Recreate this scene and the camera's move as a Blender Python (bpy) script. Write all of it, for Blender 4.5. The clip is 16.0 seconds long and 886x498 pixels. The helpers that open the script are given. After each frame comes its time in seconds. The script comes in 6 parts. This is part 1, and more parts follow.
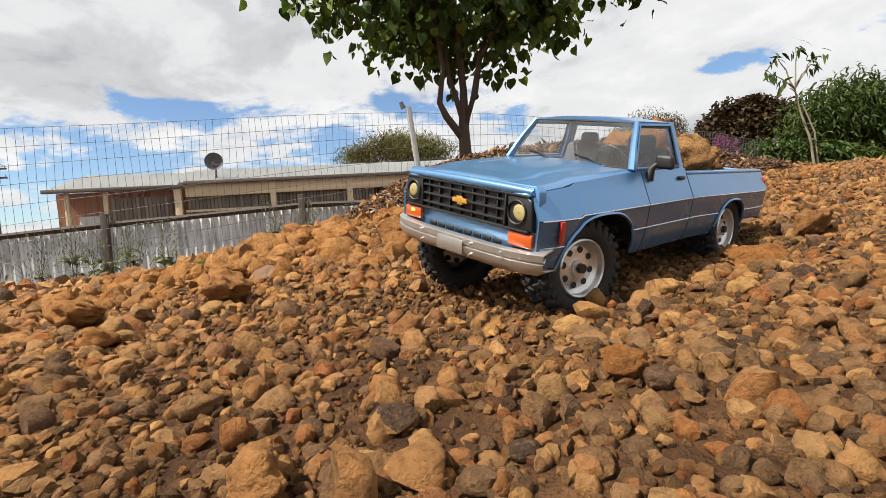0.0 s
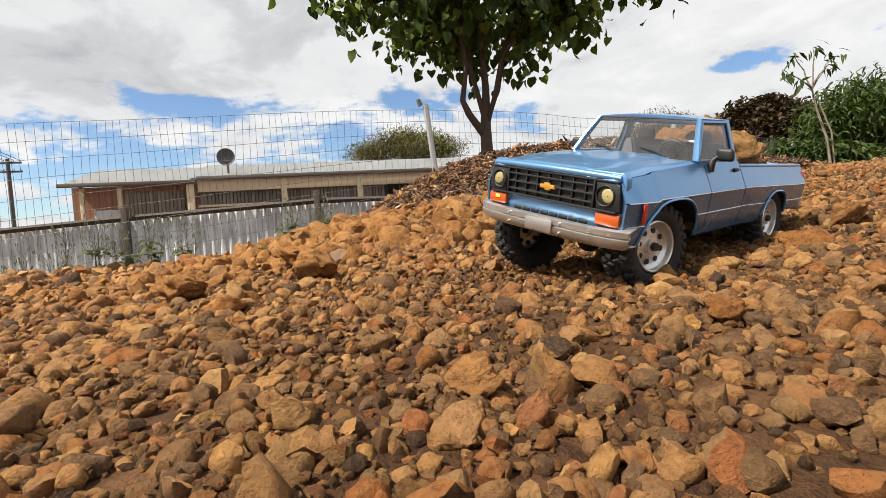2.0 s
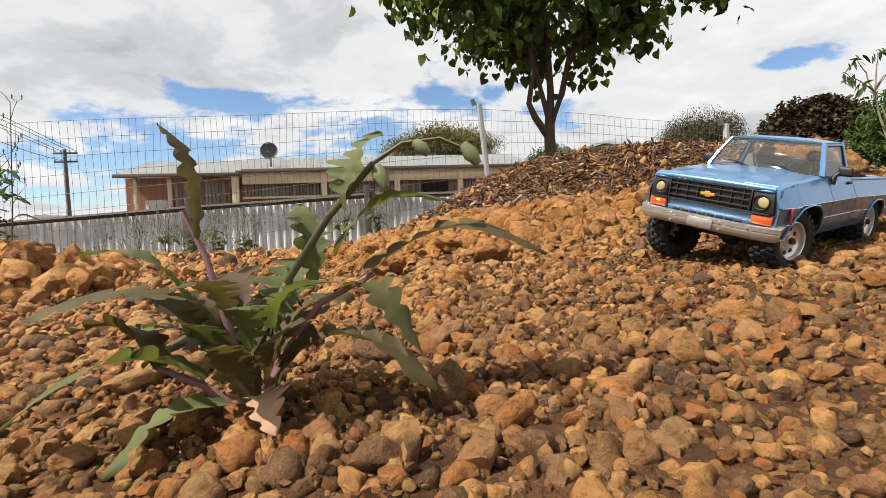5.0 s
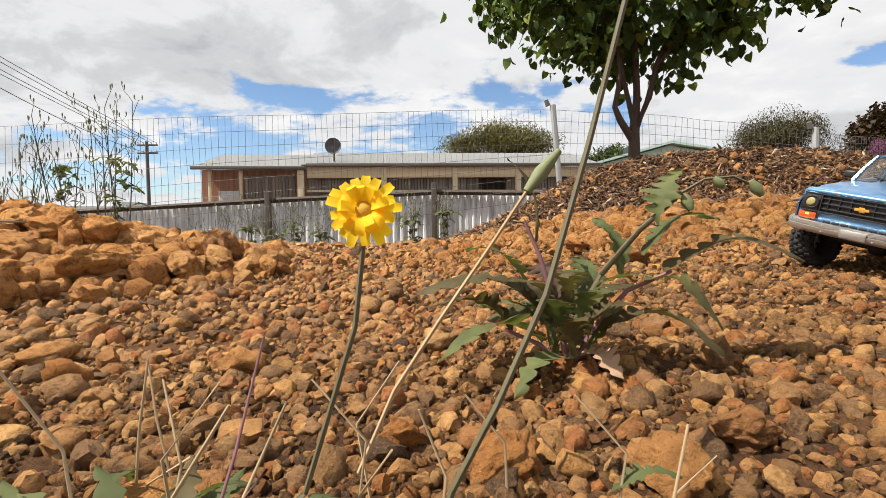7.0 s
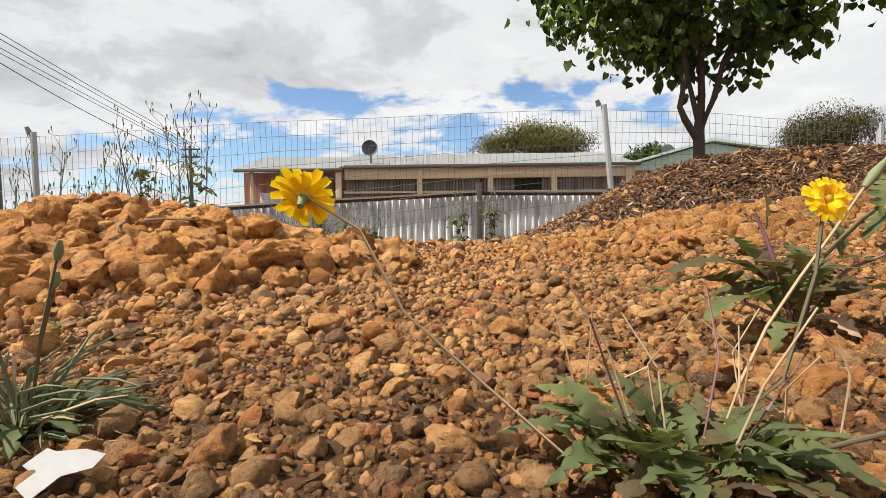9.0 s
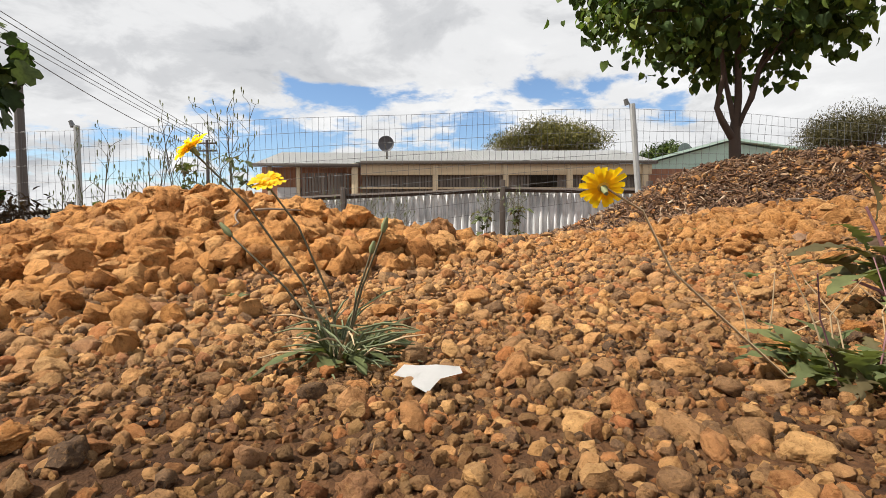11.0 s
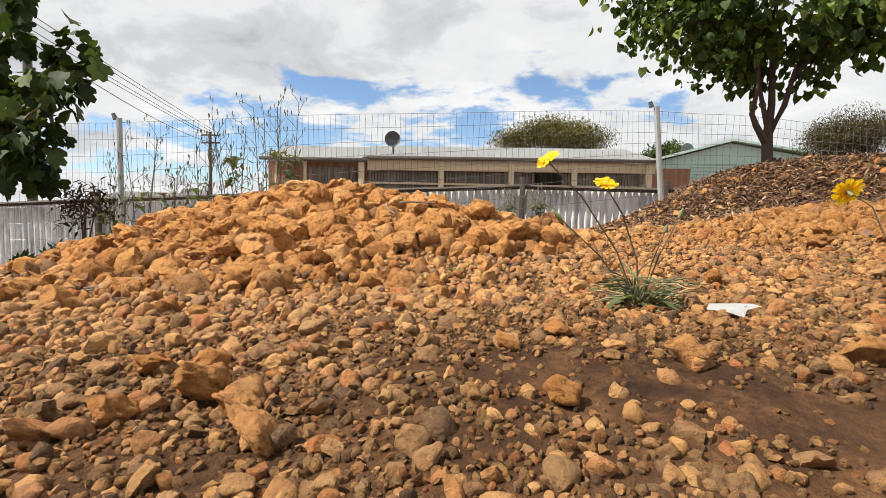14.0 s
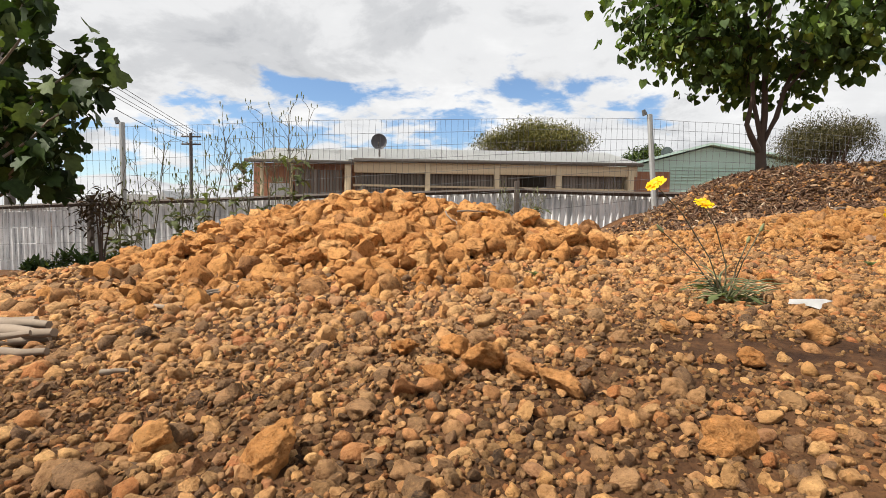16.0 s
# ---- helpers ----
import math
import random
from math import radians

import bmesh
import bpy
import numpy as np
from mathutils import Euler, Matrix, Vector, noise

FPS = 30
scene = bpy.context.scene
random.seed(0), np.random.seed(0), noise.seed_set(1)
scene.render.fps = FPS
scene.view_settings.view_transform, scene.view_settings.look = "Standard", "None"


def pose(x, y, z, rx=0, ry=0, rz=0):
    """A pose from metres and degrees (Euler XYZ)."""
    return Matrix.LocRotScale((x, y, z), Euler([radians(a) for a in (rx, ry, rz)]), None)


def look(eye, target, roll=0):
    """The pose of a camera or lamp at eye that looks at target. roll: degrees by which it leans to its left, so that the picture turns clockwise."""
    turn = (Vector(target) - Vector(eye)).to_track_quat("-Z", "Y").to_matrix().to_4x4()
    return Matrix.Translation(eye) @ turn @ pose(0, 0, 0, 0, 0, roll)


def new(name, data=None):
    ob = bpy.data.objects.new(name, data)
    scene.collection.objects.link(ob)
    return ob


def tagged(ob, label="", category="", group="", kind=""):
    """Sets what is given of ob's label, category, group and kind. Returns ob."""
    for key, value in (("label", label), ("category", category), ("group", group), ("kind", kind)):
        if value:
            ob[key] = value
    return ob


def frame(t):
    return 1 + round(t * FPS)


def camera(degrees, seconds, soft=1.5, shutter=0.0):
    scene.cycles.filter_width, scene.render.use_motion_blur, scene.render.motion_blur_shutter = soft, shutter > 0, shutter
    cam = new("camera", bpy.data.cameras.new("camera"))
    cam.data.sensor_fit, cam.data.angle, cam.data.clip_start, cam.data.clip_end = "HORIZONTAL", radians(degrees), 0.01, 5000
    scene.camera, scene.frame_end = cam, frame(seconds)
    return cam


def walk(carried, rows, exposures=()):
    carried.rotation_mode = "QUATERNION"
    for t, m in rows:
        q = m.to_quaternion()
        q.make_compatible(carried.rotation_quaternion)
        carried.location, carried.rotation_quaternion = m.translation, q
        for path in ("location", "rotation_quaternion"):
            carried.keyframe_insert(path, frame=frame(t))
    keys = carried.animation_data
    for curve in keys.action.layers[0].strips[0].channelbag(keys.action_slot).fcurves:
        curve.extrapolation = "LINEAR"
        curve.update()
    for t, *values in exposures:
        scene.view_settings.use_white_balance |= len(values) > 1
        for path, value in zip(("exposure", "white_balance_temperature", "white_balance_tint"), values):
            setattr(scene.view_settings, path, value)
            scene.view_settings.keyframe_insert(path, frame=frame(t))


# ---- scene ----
# ---------------------------------------------------------------- camera
cam = camera(84.0, 16.0, soft=0.85)
PATH = [
    (0, (0.0102, 0.0030, 0.1306), (0.1104, 1.9987, 0.0466), -4.29),
    (0.5, (-0.0119, -0.0062, 0.1288), (0.0860, 1.9897, 0.0452), -4.21),
    (1, (-0.0304, -0.0191, 0.1273), (0.0581, 1.9770, 0.0407), -4.01),
    (1.5, (-0.0519, -0.0347, 0.1227), (0.0279, 1.9617, 0.0335), -3.83),
    (2, (-0.0773, -0.0585, 0.1206), (-0.0075, 1.9381, 0.0293), -3.71),
    (2.5, (-0.1035, -0.0892, 0.1168), (-0.0447, 1.9078, 0.0238), -3.53),
    (3, (-0.1290, -0.1224, 0.1098), (-0.0819, 1.8749, 0.0161), -3.35),
    (3.5, (-0.1570, -0.1476, 0.1134), (-0.1220, 1.8498, 0.0175), -3.26),
    (4, (-0.1958, -0.1722, 0.1225), (-0.1843, 1.8253, 0.0234), -2.96),
    (4.5, (-0.2453, -0.2022, 0.1262), (-0.2598, 1.7953, 0.0261), -2.73),
    (7, (-0.4720, -0.3699, 0.1423), (-0.7340, 1.6100, 0.0354), -0.56),
    (7.5, (-0.5290, -0.3980, 0.1474), (-0.8299, 1.5763, 0.0397), -0.51),
    (8, (-0.5817, -0.4364, 0.1481), (-0.9248, 1.5312, 0.0450), -0.65),
    (8.5, (-0.6413, -0.4962, 0.1428), (-1.0130, 1.4660, 0.0354), -0.40),
    (9, (-0.6821, -0.5147, 0.1356), (-1.0663, 1.4453, 0.0331), -0.72),
    (11.5, (-0.8941, -0.7096, 0.1256), (-1.3327, 1.2377, 0.0007), 0.38),
    (12, (-0.9422, -0.7498, 0.1287), (-1.3827, 1.1965, -0.0044), 0.76),
    (12.5, (-0.9993, -0.7921, 0.1289), (-1.4358, 1.1550, -0.0062), 0.88),
    (13, (-1.0595, -0.8420, 0.1246), (-1.4915, 1.1062, -0.0101), 0.95),
    (13.5, (-1.1164, -0.9009, 0.1198), (-1.5418, 1.0487, -0.0149), 0.99),
    (14, (-1.1673, -0.9597, 0.1129), (-1.5819, 0.9922, -0.0206), 0.97),
    (14.5, (-1.2165, -1.0095, 0.1053), (-1.6157, 0.9460, -0.0240), 0.93),
    (15, (-1.2702, -1.0582, 0.1083), (-1.6539, 0.9004, -0.0203), 0.89),
    (15.5, (-1.3251, -1.1010, 0.1174), (-1.6880, 0.8618, -0.0082), 0.87),
    (16, (-1.3777, -1.1500, 0.1283), (-1.7202, 0.8165, 0.0040), 0.90),
]
walk(cam, [(t, look(e, a, r)) for t, e, a, r in PATH], exposures=[(0.0, 0.70), (16.0, 0.74)])

# openings of blue: yaw to the left, height, width, depth in degrees, weight
OPENINGS = [
    (33, 7, 12, 4.5, 0.72), (24, 14, 7, 1.6, 1), (-33.5, 14, 2.8, 1.3, 0.85), (52, 8, 9, 5, 0.5), (40, 24, 5, 2.5, 0.45), (-13, 10, 6, 2, 0.6), (-36, 9, 5, 2, 0.5),
]
CLOUD = 0.50

# ---------------------------------------------------------------- light
SUN_WAY = Vector((-0.55, -0.24, 0.80)).normalized()
sun_data = bpy.data.lights.new("sun", "SUN")
sun_data.energy, sun_data.angle, sun_data.color = 5.0, radians(0.6), (1.0, 0.93, 0.82)
sun = new("sun", sun_data)
sun.rotation_euler = SUN_WAY.to_track_quat("Z", "Y").to_euler()
sun.location = (0, 0, 20)


class Nodes:
    """Short-hand for building node trees."""

    def __init__(self, tree):
        self.tree = tree

    def __call__(self, kind, inputs=None, **attrs):
        n = self.tree.nodes.new(kind)
        for k, v in attrs.items():
            setattr(n, k, v)
        for k, v in (inputs or {}).items():
            if isinstance(v, bpy.types.NodeSocket):
                self.tree.links.new(v, n.inputs[k])
            else:
                n.inputs[k].default_value = v
        return n

    def math(self, op, a, b=0.0, c=0.0, clamp=False):
        n = self("ShaderNodeMath", {0: a, 1: b, 2: c}, operation=op, use_clamp=clamp)
        return n.outputs[0]

    def ramp(self, fac, stops, interp="LINEAR"):
        n = self("ShaderNodeValToRGB", {"Fac": fac})
        n.color_ramp.interpolation = interp
        els = n.color_ramp.elements
        while len(els) < len(stops):
            els.new(0.5)
        for e, (p, c) in zip(els, stops):
            e.position = p
            e.color = (*c, 1) if len(c) == 3 else c
        return n.outputs["Color"]

    def mix(self, fac, a, b, blend="MIX"):
        n = self("ShaderNodeMix", data_type="RGBA", blend_type=blend)
        for i, v in ((0, fac), (6, a), (7, b)):
            if isinstance(v, bpy.types.NodeSocket):
                self.tree.links.new(v, n.inputs[i])
            else:
                n.inputs[i].default_value = v if i == 0 else (*v, 1) if len(v) == 3 else v
        return n.outputs[2]

    def noise(self, vec, scale, detail=4.0, rough=0.55, lac=2.0, dist=0.0):
        n = self("ShaderNodeTexNoise", {"Scale": scale, "Detail": detail, "Roughness": rough, "Lacunarity": lac, "Distortion": dist})
        if vec is not None:
            self.tree.links.new(vec, n.inputs["Vector"])
        return n.outputs["Fac"]


# a cloudy sky with openings of blue between the clouds
world = bpy.data.worlds.new("sky")
scene.world = world
world.use_nodes = True
world.node_tree.nodes.clear()
N = Nodes(world.node_tree)
sky = N("ShaderNodeTexSky", sky_type="NISHITA", sun_disc=False, sun_elevation=math.asin(SUN_WAY.z), sun_rotation=math.atan2(SUN_WAY.x, SUN_WAY.y), air_density=1.0, dust_density=0.2)
coord = N("ShaderNodeTexCoord").outputs["Generated"]
sep = N("ShaderNodeSeparateXYZ", {0: coord})
# directions are flattened onto a cloud sheet, so that clouds shrink towards the horizon
height = N.math("ADD", N.math("MAXIMUM", sep.outputs[2], 0.0), 0.22)
sheet = N("ShaderNodeCombineXYZ", {0: N.math("DIVIDE", sep.outputs[0], height), 1: N.math("DIVIDE", sep.outputs[1], height), 2: 3.7})
big = N.noise(sheet.outputs[0], 1.15, 7.0, 0.56, dist=0.25)
fine = N.noise(sheet.outputs[0], 3.6, 8.0, 0.6, dist=0.2)


def opening(yaw, lift, wide, tall):
    """A soft oval of clear sky round a direction, in degrees."""
    az = N.math("ARCTAN2", N.math("MULTIPLY", sep.outputs[0], -1.0), sep.outputs[1])
    el = N.math("ARCSINE", sep.outputs[2])
    a = N.math("DIVIDE", N.math("SUBTRACT", az, radians(yaw)), radians(wide))
    b = N.math("DIVIDE", N.math("SUBTRACT", el, radians(lift)), radians(tall))
    r = N.math("ADD", N.math("MULTIPLY", a, a), N.math("MULTIPLY", b, b))
    return N.math("POWER", 2.718, N.math("MULTIPLY", r, -1.0))


clear = 0.0
for o in OPENINGS:
    clear = N.math("ADD", opening(*o[:4]), clear) if o[4] == 1 else N.math("MULTIPLY_ADD", opening(*o[:4]), o[4], clear)
cover = N.math("ADD", N.math("MULTIPLY_ADD", big, 0.70, N.math("MULTIPLY", fine, 0.42)), N.math("MULTIPLY", clear, -0.25))
cloud = N.ramp(cover, [(0.40, (0, 0, 0)), (0.47, (1, 1, 1))], "EASE")
thick = N.noise(sheet.outputs[0], 0.9, 5.0, 0.5, dist=0.6)
puff = N.noise(sheet.outputs[0], 2.6, 7.0, 0.62, dist=0.3)
shade = N.math("MULTIPLY_ADD", thick, 0.5, N.math("MULTIPLY", puff, 0.5))
tone = N.ramp(shade, [(0.36, (1.18, 1.18, 1.18)), (0.50, (1.02, 1.025, 1.035)), (0.58, (0.80, 0.81, 0.83)), (0.68, (0.60, 0.615, 0.645))], "EASE")
tint = N.mix(1.0, sky.outputs[0], (0.86, 0.95, 1.06), "MULTIPLY")
blue = N("ShaderNodeBackground", {"Color": tint, "Strength": 0.085})
white = N("ShaderNodeBackground", {"Color": tone, "Strength": CLOUD})
both = N("ShaderNodeMixShader", {0: cloud, 1: blue.outputs[0], 2: white.outputs[0]})
N("ShaderNodeOutputWorld", {0: both.outputs[0]})

# ---------------------------------------------------------------- materials


def material(name):
    m = bpy.data.materials.new(name)
    m.use_nodes = True
    m.node_tree.nodes.clear()
    return m, Nodes(m.node_tree)


def finish(n, colour, rough=0.6, metal=0.0, bump=None, depth=0.002, strength=0.6, coat=0.0, spec=0.5, **more):
    ins = {"Base Color": colour, "Roughness": rough, "Metallic": metal, "Coat Weight": coat, "Specular IOR Level": spec}
    ins.update(more)
    if not isinstance(colour, bpy.types.NodeSocket):
        ins["Base Color"] = (*colour, 1)
    if bump is not None:
        b = n("ShaderNodeBump", {"Height": bump, "Distance": depth, "Strength": strength})
        ins["Normal"] = b.outputs[0]
    sh = n("ShaderNodeBsdfPrincipled", ins)
    n("ShaderNodeOutputMaterial", {0: sh.outputs[0]})
    return sh


def worn(name, colour, rough=0.6, metal=0.0, scale=40.0, vary=0.25, grain=300.0, depth=0.0005, coat=0.0, spec=0.5, obj_vary=0.0, **more):
    """A surface of one colour with stains, grain and uneven gloss."""
    m, n = material(name)
    p = n("ShaderNodeTexCoord").outputs["Object"]
    a, b = n.noise(p, scale, 5.0), n.noise(p, grain, 3.0)
    lo = tuple(c * (1 - vary) for c in colour)
    hi = tuple(min(1, c * (1 + vary)) for c in colour)
    col = n.mix(n.math("MULTIPLY_ADD", b, 0.35, n.math("MULTIPLY", a, 0.65)), lo, hi)
    if obj_vary:
        r = n("ShaderNodeObjectInfo").outputs["Random"]
        col = n.mix(1.0, col, n.ramp(r, [(0, (1 - obj_vary,) * 3), (1, (1.0,) * 3)]), "MULTIPLY")
    finish(n, col, n.math("MULTIPLY_ADD", a, 0.25, rough - 0.12), metal, b, depth, 0.5, coat, spec, **more)
    return m


def rock_material(name, stops, dust, scale=1.0, island=True, rough=0.95, gain=1.0, pit=(0.55, 0.46, 0.38)):
    """Laterite: each piece its own tone, mottled, pitted with dark pores and dusty."""
    m, n = material(name)
    geo = n("ShaderNodeNewGeometry")
    p = geo.outputs["Position"]
    r = geo.outputs["Random Per Island"] if island else n("ShaderNodeObjectInfo").outputs["Random"]
    shift = n("ShaderNodeVectorMath", {0: p, 1: n("ShaderNodeCombineXYZ", {0: r, 1: n.math("MULTIPLY", r, 7.3), 2: n.math("MULTIPLY", r, 3.1)}).outputs[0]}, operation="ADD").outputs[0]
    base = n.ramp(r, stops)
    mott = n.noise(shift, 120 * scale, 6.0, 0.68)
    spot = n.noise(shift, 420 * scale, 6.0, 0.72)
    pores = n.noise(shift, 800 * scale, 4.0, 0.7, dist=0.6)
    col = n.mix(1.0, base, n.ramp(mott, [(0.33, pit), (0.48, (1.0, 0.97, 0.93)), (0.58, (1.15, 1.1, 1.05)), (0.74, (1.6, 1.5, 1.3))]), "MULTIPLY")
    col = n.mix(n.math("MULTIPLY", n.ramp(spot, [(0.50, (0, 0, 0)), (0.66, (1, 1, 1))]), 0.5), col, dust)
    col = n.mix(1.0, col, n.ramp(pores, [(0.30, (0.5, 0.44, 0.4)), (0.42, (1, 1, 1)), (0.62, (1, 1, 1)), (0.76, (1.3, 1.25, 1.15))]), "MULTIPLY")
    # the gravel grows paler and greyer towards the lower end of the yard
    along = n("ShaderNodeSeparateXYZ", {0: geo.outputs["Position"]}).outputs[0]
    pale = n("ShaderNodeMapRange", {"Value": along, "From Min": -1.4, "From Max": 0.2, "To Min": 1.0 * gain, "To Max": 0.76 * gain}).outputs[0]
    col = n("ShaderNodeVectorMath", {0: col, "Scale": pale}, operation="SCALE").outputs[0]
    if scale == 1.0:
        # share of tan grey mixed in, rising towards low x
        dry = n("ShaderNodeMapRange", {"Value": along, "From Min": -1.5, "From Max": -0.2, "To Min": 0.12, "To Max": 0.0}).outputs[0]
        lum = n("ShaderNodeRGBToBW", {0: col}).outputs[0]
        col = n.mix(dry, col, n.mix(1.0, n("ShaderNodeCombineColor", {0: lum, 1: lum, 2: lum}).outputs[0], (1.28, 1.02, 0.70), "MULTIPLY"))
    h = n.math("ADD", n.math("MULTIPLY", spot, 0.8), n.math("MULTIPLY_ADD", mott, 1.3, n.math("MULTIPLY", pores, 0.15)))
    finish(n, col, rough, 0.0, h, 0.005 / scale, 1.0, spec=0.15)
    return m


M = {}
GRAVEL = [(0.0, (0.270, 0.118, 0.046)), (0.10, (0.480, 0.262, 0.104)), (0.20, (0.120, 0.072, 0.046)), (0.30, (0.560, 0.325, 0.130)), (0.40, (0.150, 0.092, 0.056)), (0.50, (0.450, 0.240, 0.096)), (0.58, (0.340, 0.130, 0.042)), (0.66, (0.400, 0.222, 0.100)), (0.76, (0.075, 0.050, 0.036)), (0.85, (0.520, 0.280, 0.100)), (0.93, (0.270, 0.160, 0.086)), (1.0, (0.360, 0.135, 0.052))]
PALE = [(0.0, (0.448, 0.216, 0.075)), (0.35, (0.370, 0.158, 0.048)), (0.7, (0.493, 0.254, 0.097)), (1.0, (0.347, 0.163, 0.066))]
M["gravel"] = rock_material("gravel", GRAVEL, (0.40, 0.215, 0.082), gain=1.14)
# grit: dark brown, turned down further to put shade between stones into colour
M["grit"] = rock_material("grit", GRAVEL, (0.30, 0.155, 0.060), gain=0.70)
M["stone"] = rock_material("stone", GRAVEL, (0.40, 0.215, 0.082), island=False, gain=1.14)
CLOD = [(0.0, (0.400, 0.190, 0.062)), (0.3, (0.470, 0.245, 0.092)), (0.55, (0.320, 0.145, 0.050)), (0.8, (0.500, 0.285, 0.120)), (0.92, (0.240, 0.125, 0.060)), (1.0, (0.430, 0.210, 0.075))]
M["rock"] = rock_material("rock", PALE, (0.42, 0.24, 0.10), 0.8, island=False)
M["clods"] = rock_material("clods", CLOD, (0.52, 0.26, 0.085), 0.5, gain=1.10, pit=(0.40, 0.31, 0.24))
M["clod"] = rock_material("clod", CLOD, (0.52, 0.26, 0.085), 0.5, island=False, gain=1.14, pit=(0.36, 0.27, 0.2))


def earth_material():
    m, n = material("earth")
    p = n("ShaderNodeTexCoord").outputs["Object"]
    wide = n.noise(p, 2.3, 5.0)
    a, b, c = n.noise(p, 26, 6.0, 0.6), n.noise(p, 140, 5.0, 0.65), n.noise(p, 600, 3.0, 0.6)
    col = n.ramp(a, [(0.28, (0.026, 0.011, 0.006)), (0.48, (0.060, 0.028, 0.012)), (0.62, (0.105, 0.050, 0.022)), (0.8, (0.18, 0.092, 0.041))])
    col = n.mix(1.0, col, n.ramp(b, [(0.3, (0.55, 0.5, 0.45)), (0.55, (1, 1, 1)), (0.75, (1.35, 1.25, 1.1))]), "MULTIPLY")
    col = n.mix(n.ramp(wide, [(0.4, (0, 0, 0)), (0.65, (0.3, 0.3, 0.3))]), col, (0.24, 0.118, 0.048))
    h = n.math("MULTIPLY_ADD", b, 0.7, n.math("MULTIPLY_ADD", c, 0.25, a))
    finish(n, col, 0.95, 0.0, h, 0.012, 0.9, spec=0.2)
    return m


M["earth"] = earth_material()


def chip_material(name, stops, island=True):
    m, n = material(name)
    p = n("ShaderNodeTexCoord").outputs["Object"]
    r = n("ShaderNodeNewGeometry").outputs["Random Per Island"] if island else n("ShaderNodeObjectInfo").outputs["Random"]
    g = n.noise(p, 90, 4.0)
    col = n.mix(1.0, n.ramp(r, stops), n.ramp(g, [(0.3, (0.6, 0.6, 0.6)), (0.7, (1.3, 1.25, 1.2))]), "MULTIPLY")
    finish(n, col, 0.9, 0.0, g, 0.004, 0.6, spec=0.25)
    return m


M["mulch"] = chip_material("mulch", [(0.0, (0.060, 0.036, 0.026)), (0.3, (0.135, 0.075, 0.046)), (0.55, (0.20, 0.115, 0.066)), (0.75, (0.085, 0.052, 0.036)), (0.88, (0.26, 0.165, 0.10)), (0.96, (0.38, 0.29, 0.20)), (1.0, (0.48, 0.40, 0.31))])
M["chips"] = chip_material("chips", [(0.0, (0.17, 0.085, 0.035)), (0.4, (0.29, 0.16, 0.065)), (0.7, (0.22, 0.11, 0.045)), (0.9, (0.36, 0.22, 0.10)), (1.0, (0.12, 0.075, 0.045))])
M["driftwood"] = worn("driftwood", (0.20, 0.155, 0.115), 0.85, scale=30, vary=0.4, grain=220)
M["twig"] = worn("twig", (0.42, 0.29, 0.17), 0.85, scale=60, vary=0.4)
M["paper"] = worn("paper", (0.52, 0.52, 0.52), 0.7, vary=0.06)
M["dead_leaf"] = worn("dead_leaf", (0.33, 0.20, 0.12), 0.8, vary=0.2, scale=60)

# the model truck


def car_paint(name, colour, rough=0.3, metal=0.45, coat=0.6):
    m, n = material(name)
    p = n("ShaderNodeTexCoord").outputs["Object"]
    flake = n.noise(p, 5200, 2.0, 0.7)
    dirt = n.noise(p, 28, 6.0, 0.65)
    dust = n.noise(p, 420, 4.0, 0.6)
    col = n.mix(n.math("MULTIPLY", flake, 0.5), colour, tuple(min(1, c * 1.25 + 0.02) for c in colour))
    grime = n.math("MULTIPLY", n.ramp(dirt, [(0.5, (0, 0, 0)), (0.75, (1, 1, 1))]), n.math("MULTIPLY", dust, 0.22))
    col = n.mix(grime, col, (0.36, 0.26, 0.16))
    finish(n, col, n.math("MULTIPLY_ADD", grime, 0.5, rough), metal, dust, 0.0002, 0.15, coat=coat, **{"Coat Roughness": 0.12})
    return m


M["blue"] = car_paint("blue_paint", (0.12, 0.28, 0.52), 0.30, 0.6, 0.4)
# shade and ground reflection of the lower flanks put into a darker blue
M["lower"] = car_paint("shaded_blue_paint", (0.06, 0.125, 0.225), 0.26, 0.3, 0.3)
M["chrome"] = worn("dull_chrome", (0.62, 0.60, 0.57), 0.32, 0.85, scale=60, vary=0.15, grain=900)
M["silver_line"] = worn("silver_line", (0.55, 0.58, 0.62), 0.3, 0.7, vary=0.1)
M["rim"] = worn("rim_metal", (0.72, 0.71, 0.69), 0.32, 0.8, scale=90, vary=0.15)
M["black"] = worn("black_plastic", (0.015, 0.015, 0.016), 0.5, scale=60, vary=0.4)
M["tyre"] = worn("tyre_rubber", (0.022, 0.021, 0.02), 0.85, scale=70, vary=0.5, grain=500, depth=0.001)
M["chassis"] = worn("chassis", (0.02, 0.019, 0.018), 0.6, 0.2, scale=60, vary=0.5)
M["amber"] = worn("amber_lens", (0.46, 0.085, 0.015), 0.18, vary=0.1, coat=0.6)
M["red"] = worn("red_lens", (0.45, 0.03, 0.02), 0.2, vary=0.1, coat=0.5)
M["gold"] = worn("gold_badge", (0.75, 0.40, 0.07), 0.35, 0.6, vary=0.1)
M["interior"] = worn("interior_grey", (0.10, 0.105, 0.12), 0.7, vary=0.2)
M["doll"] = worn("dark_plastic", (0.04, 0.035, 0.035), 0.6, vary=0.2)


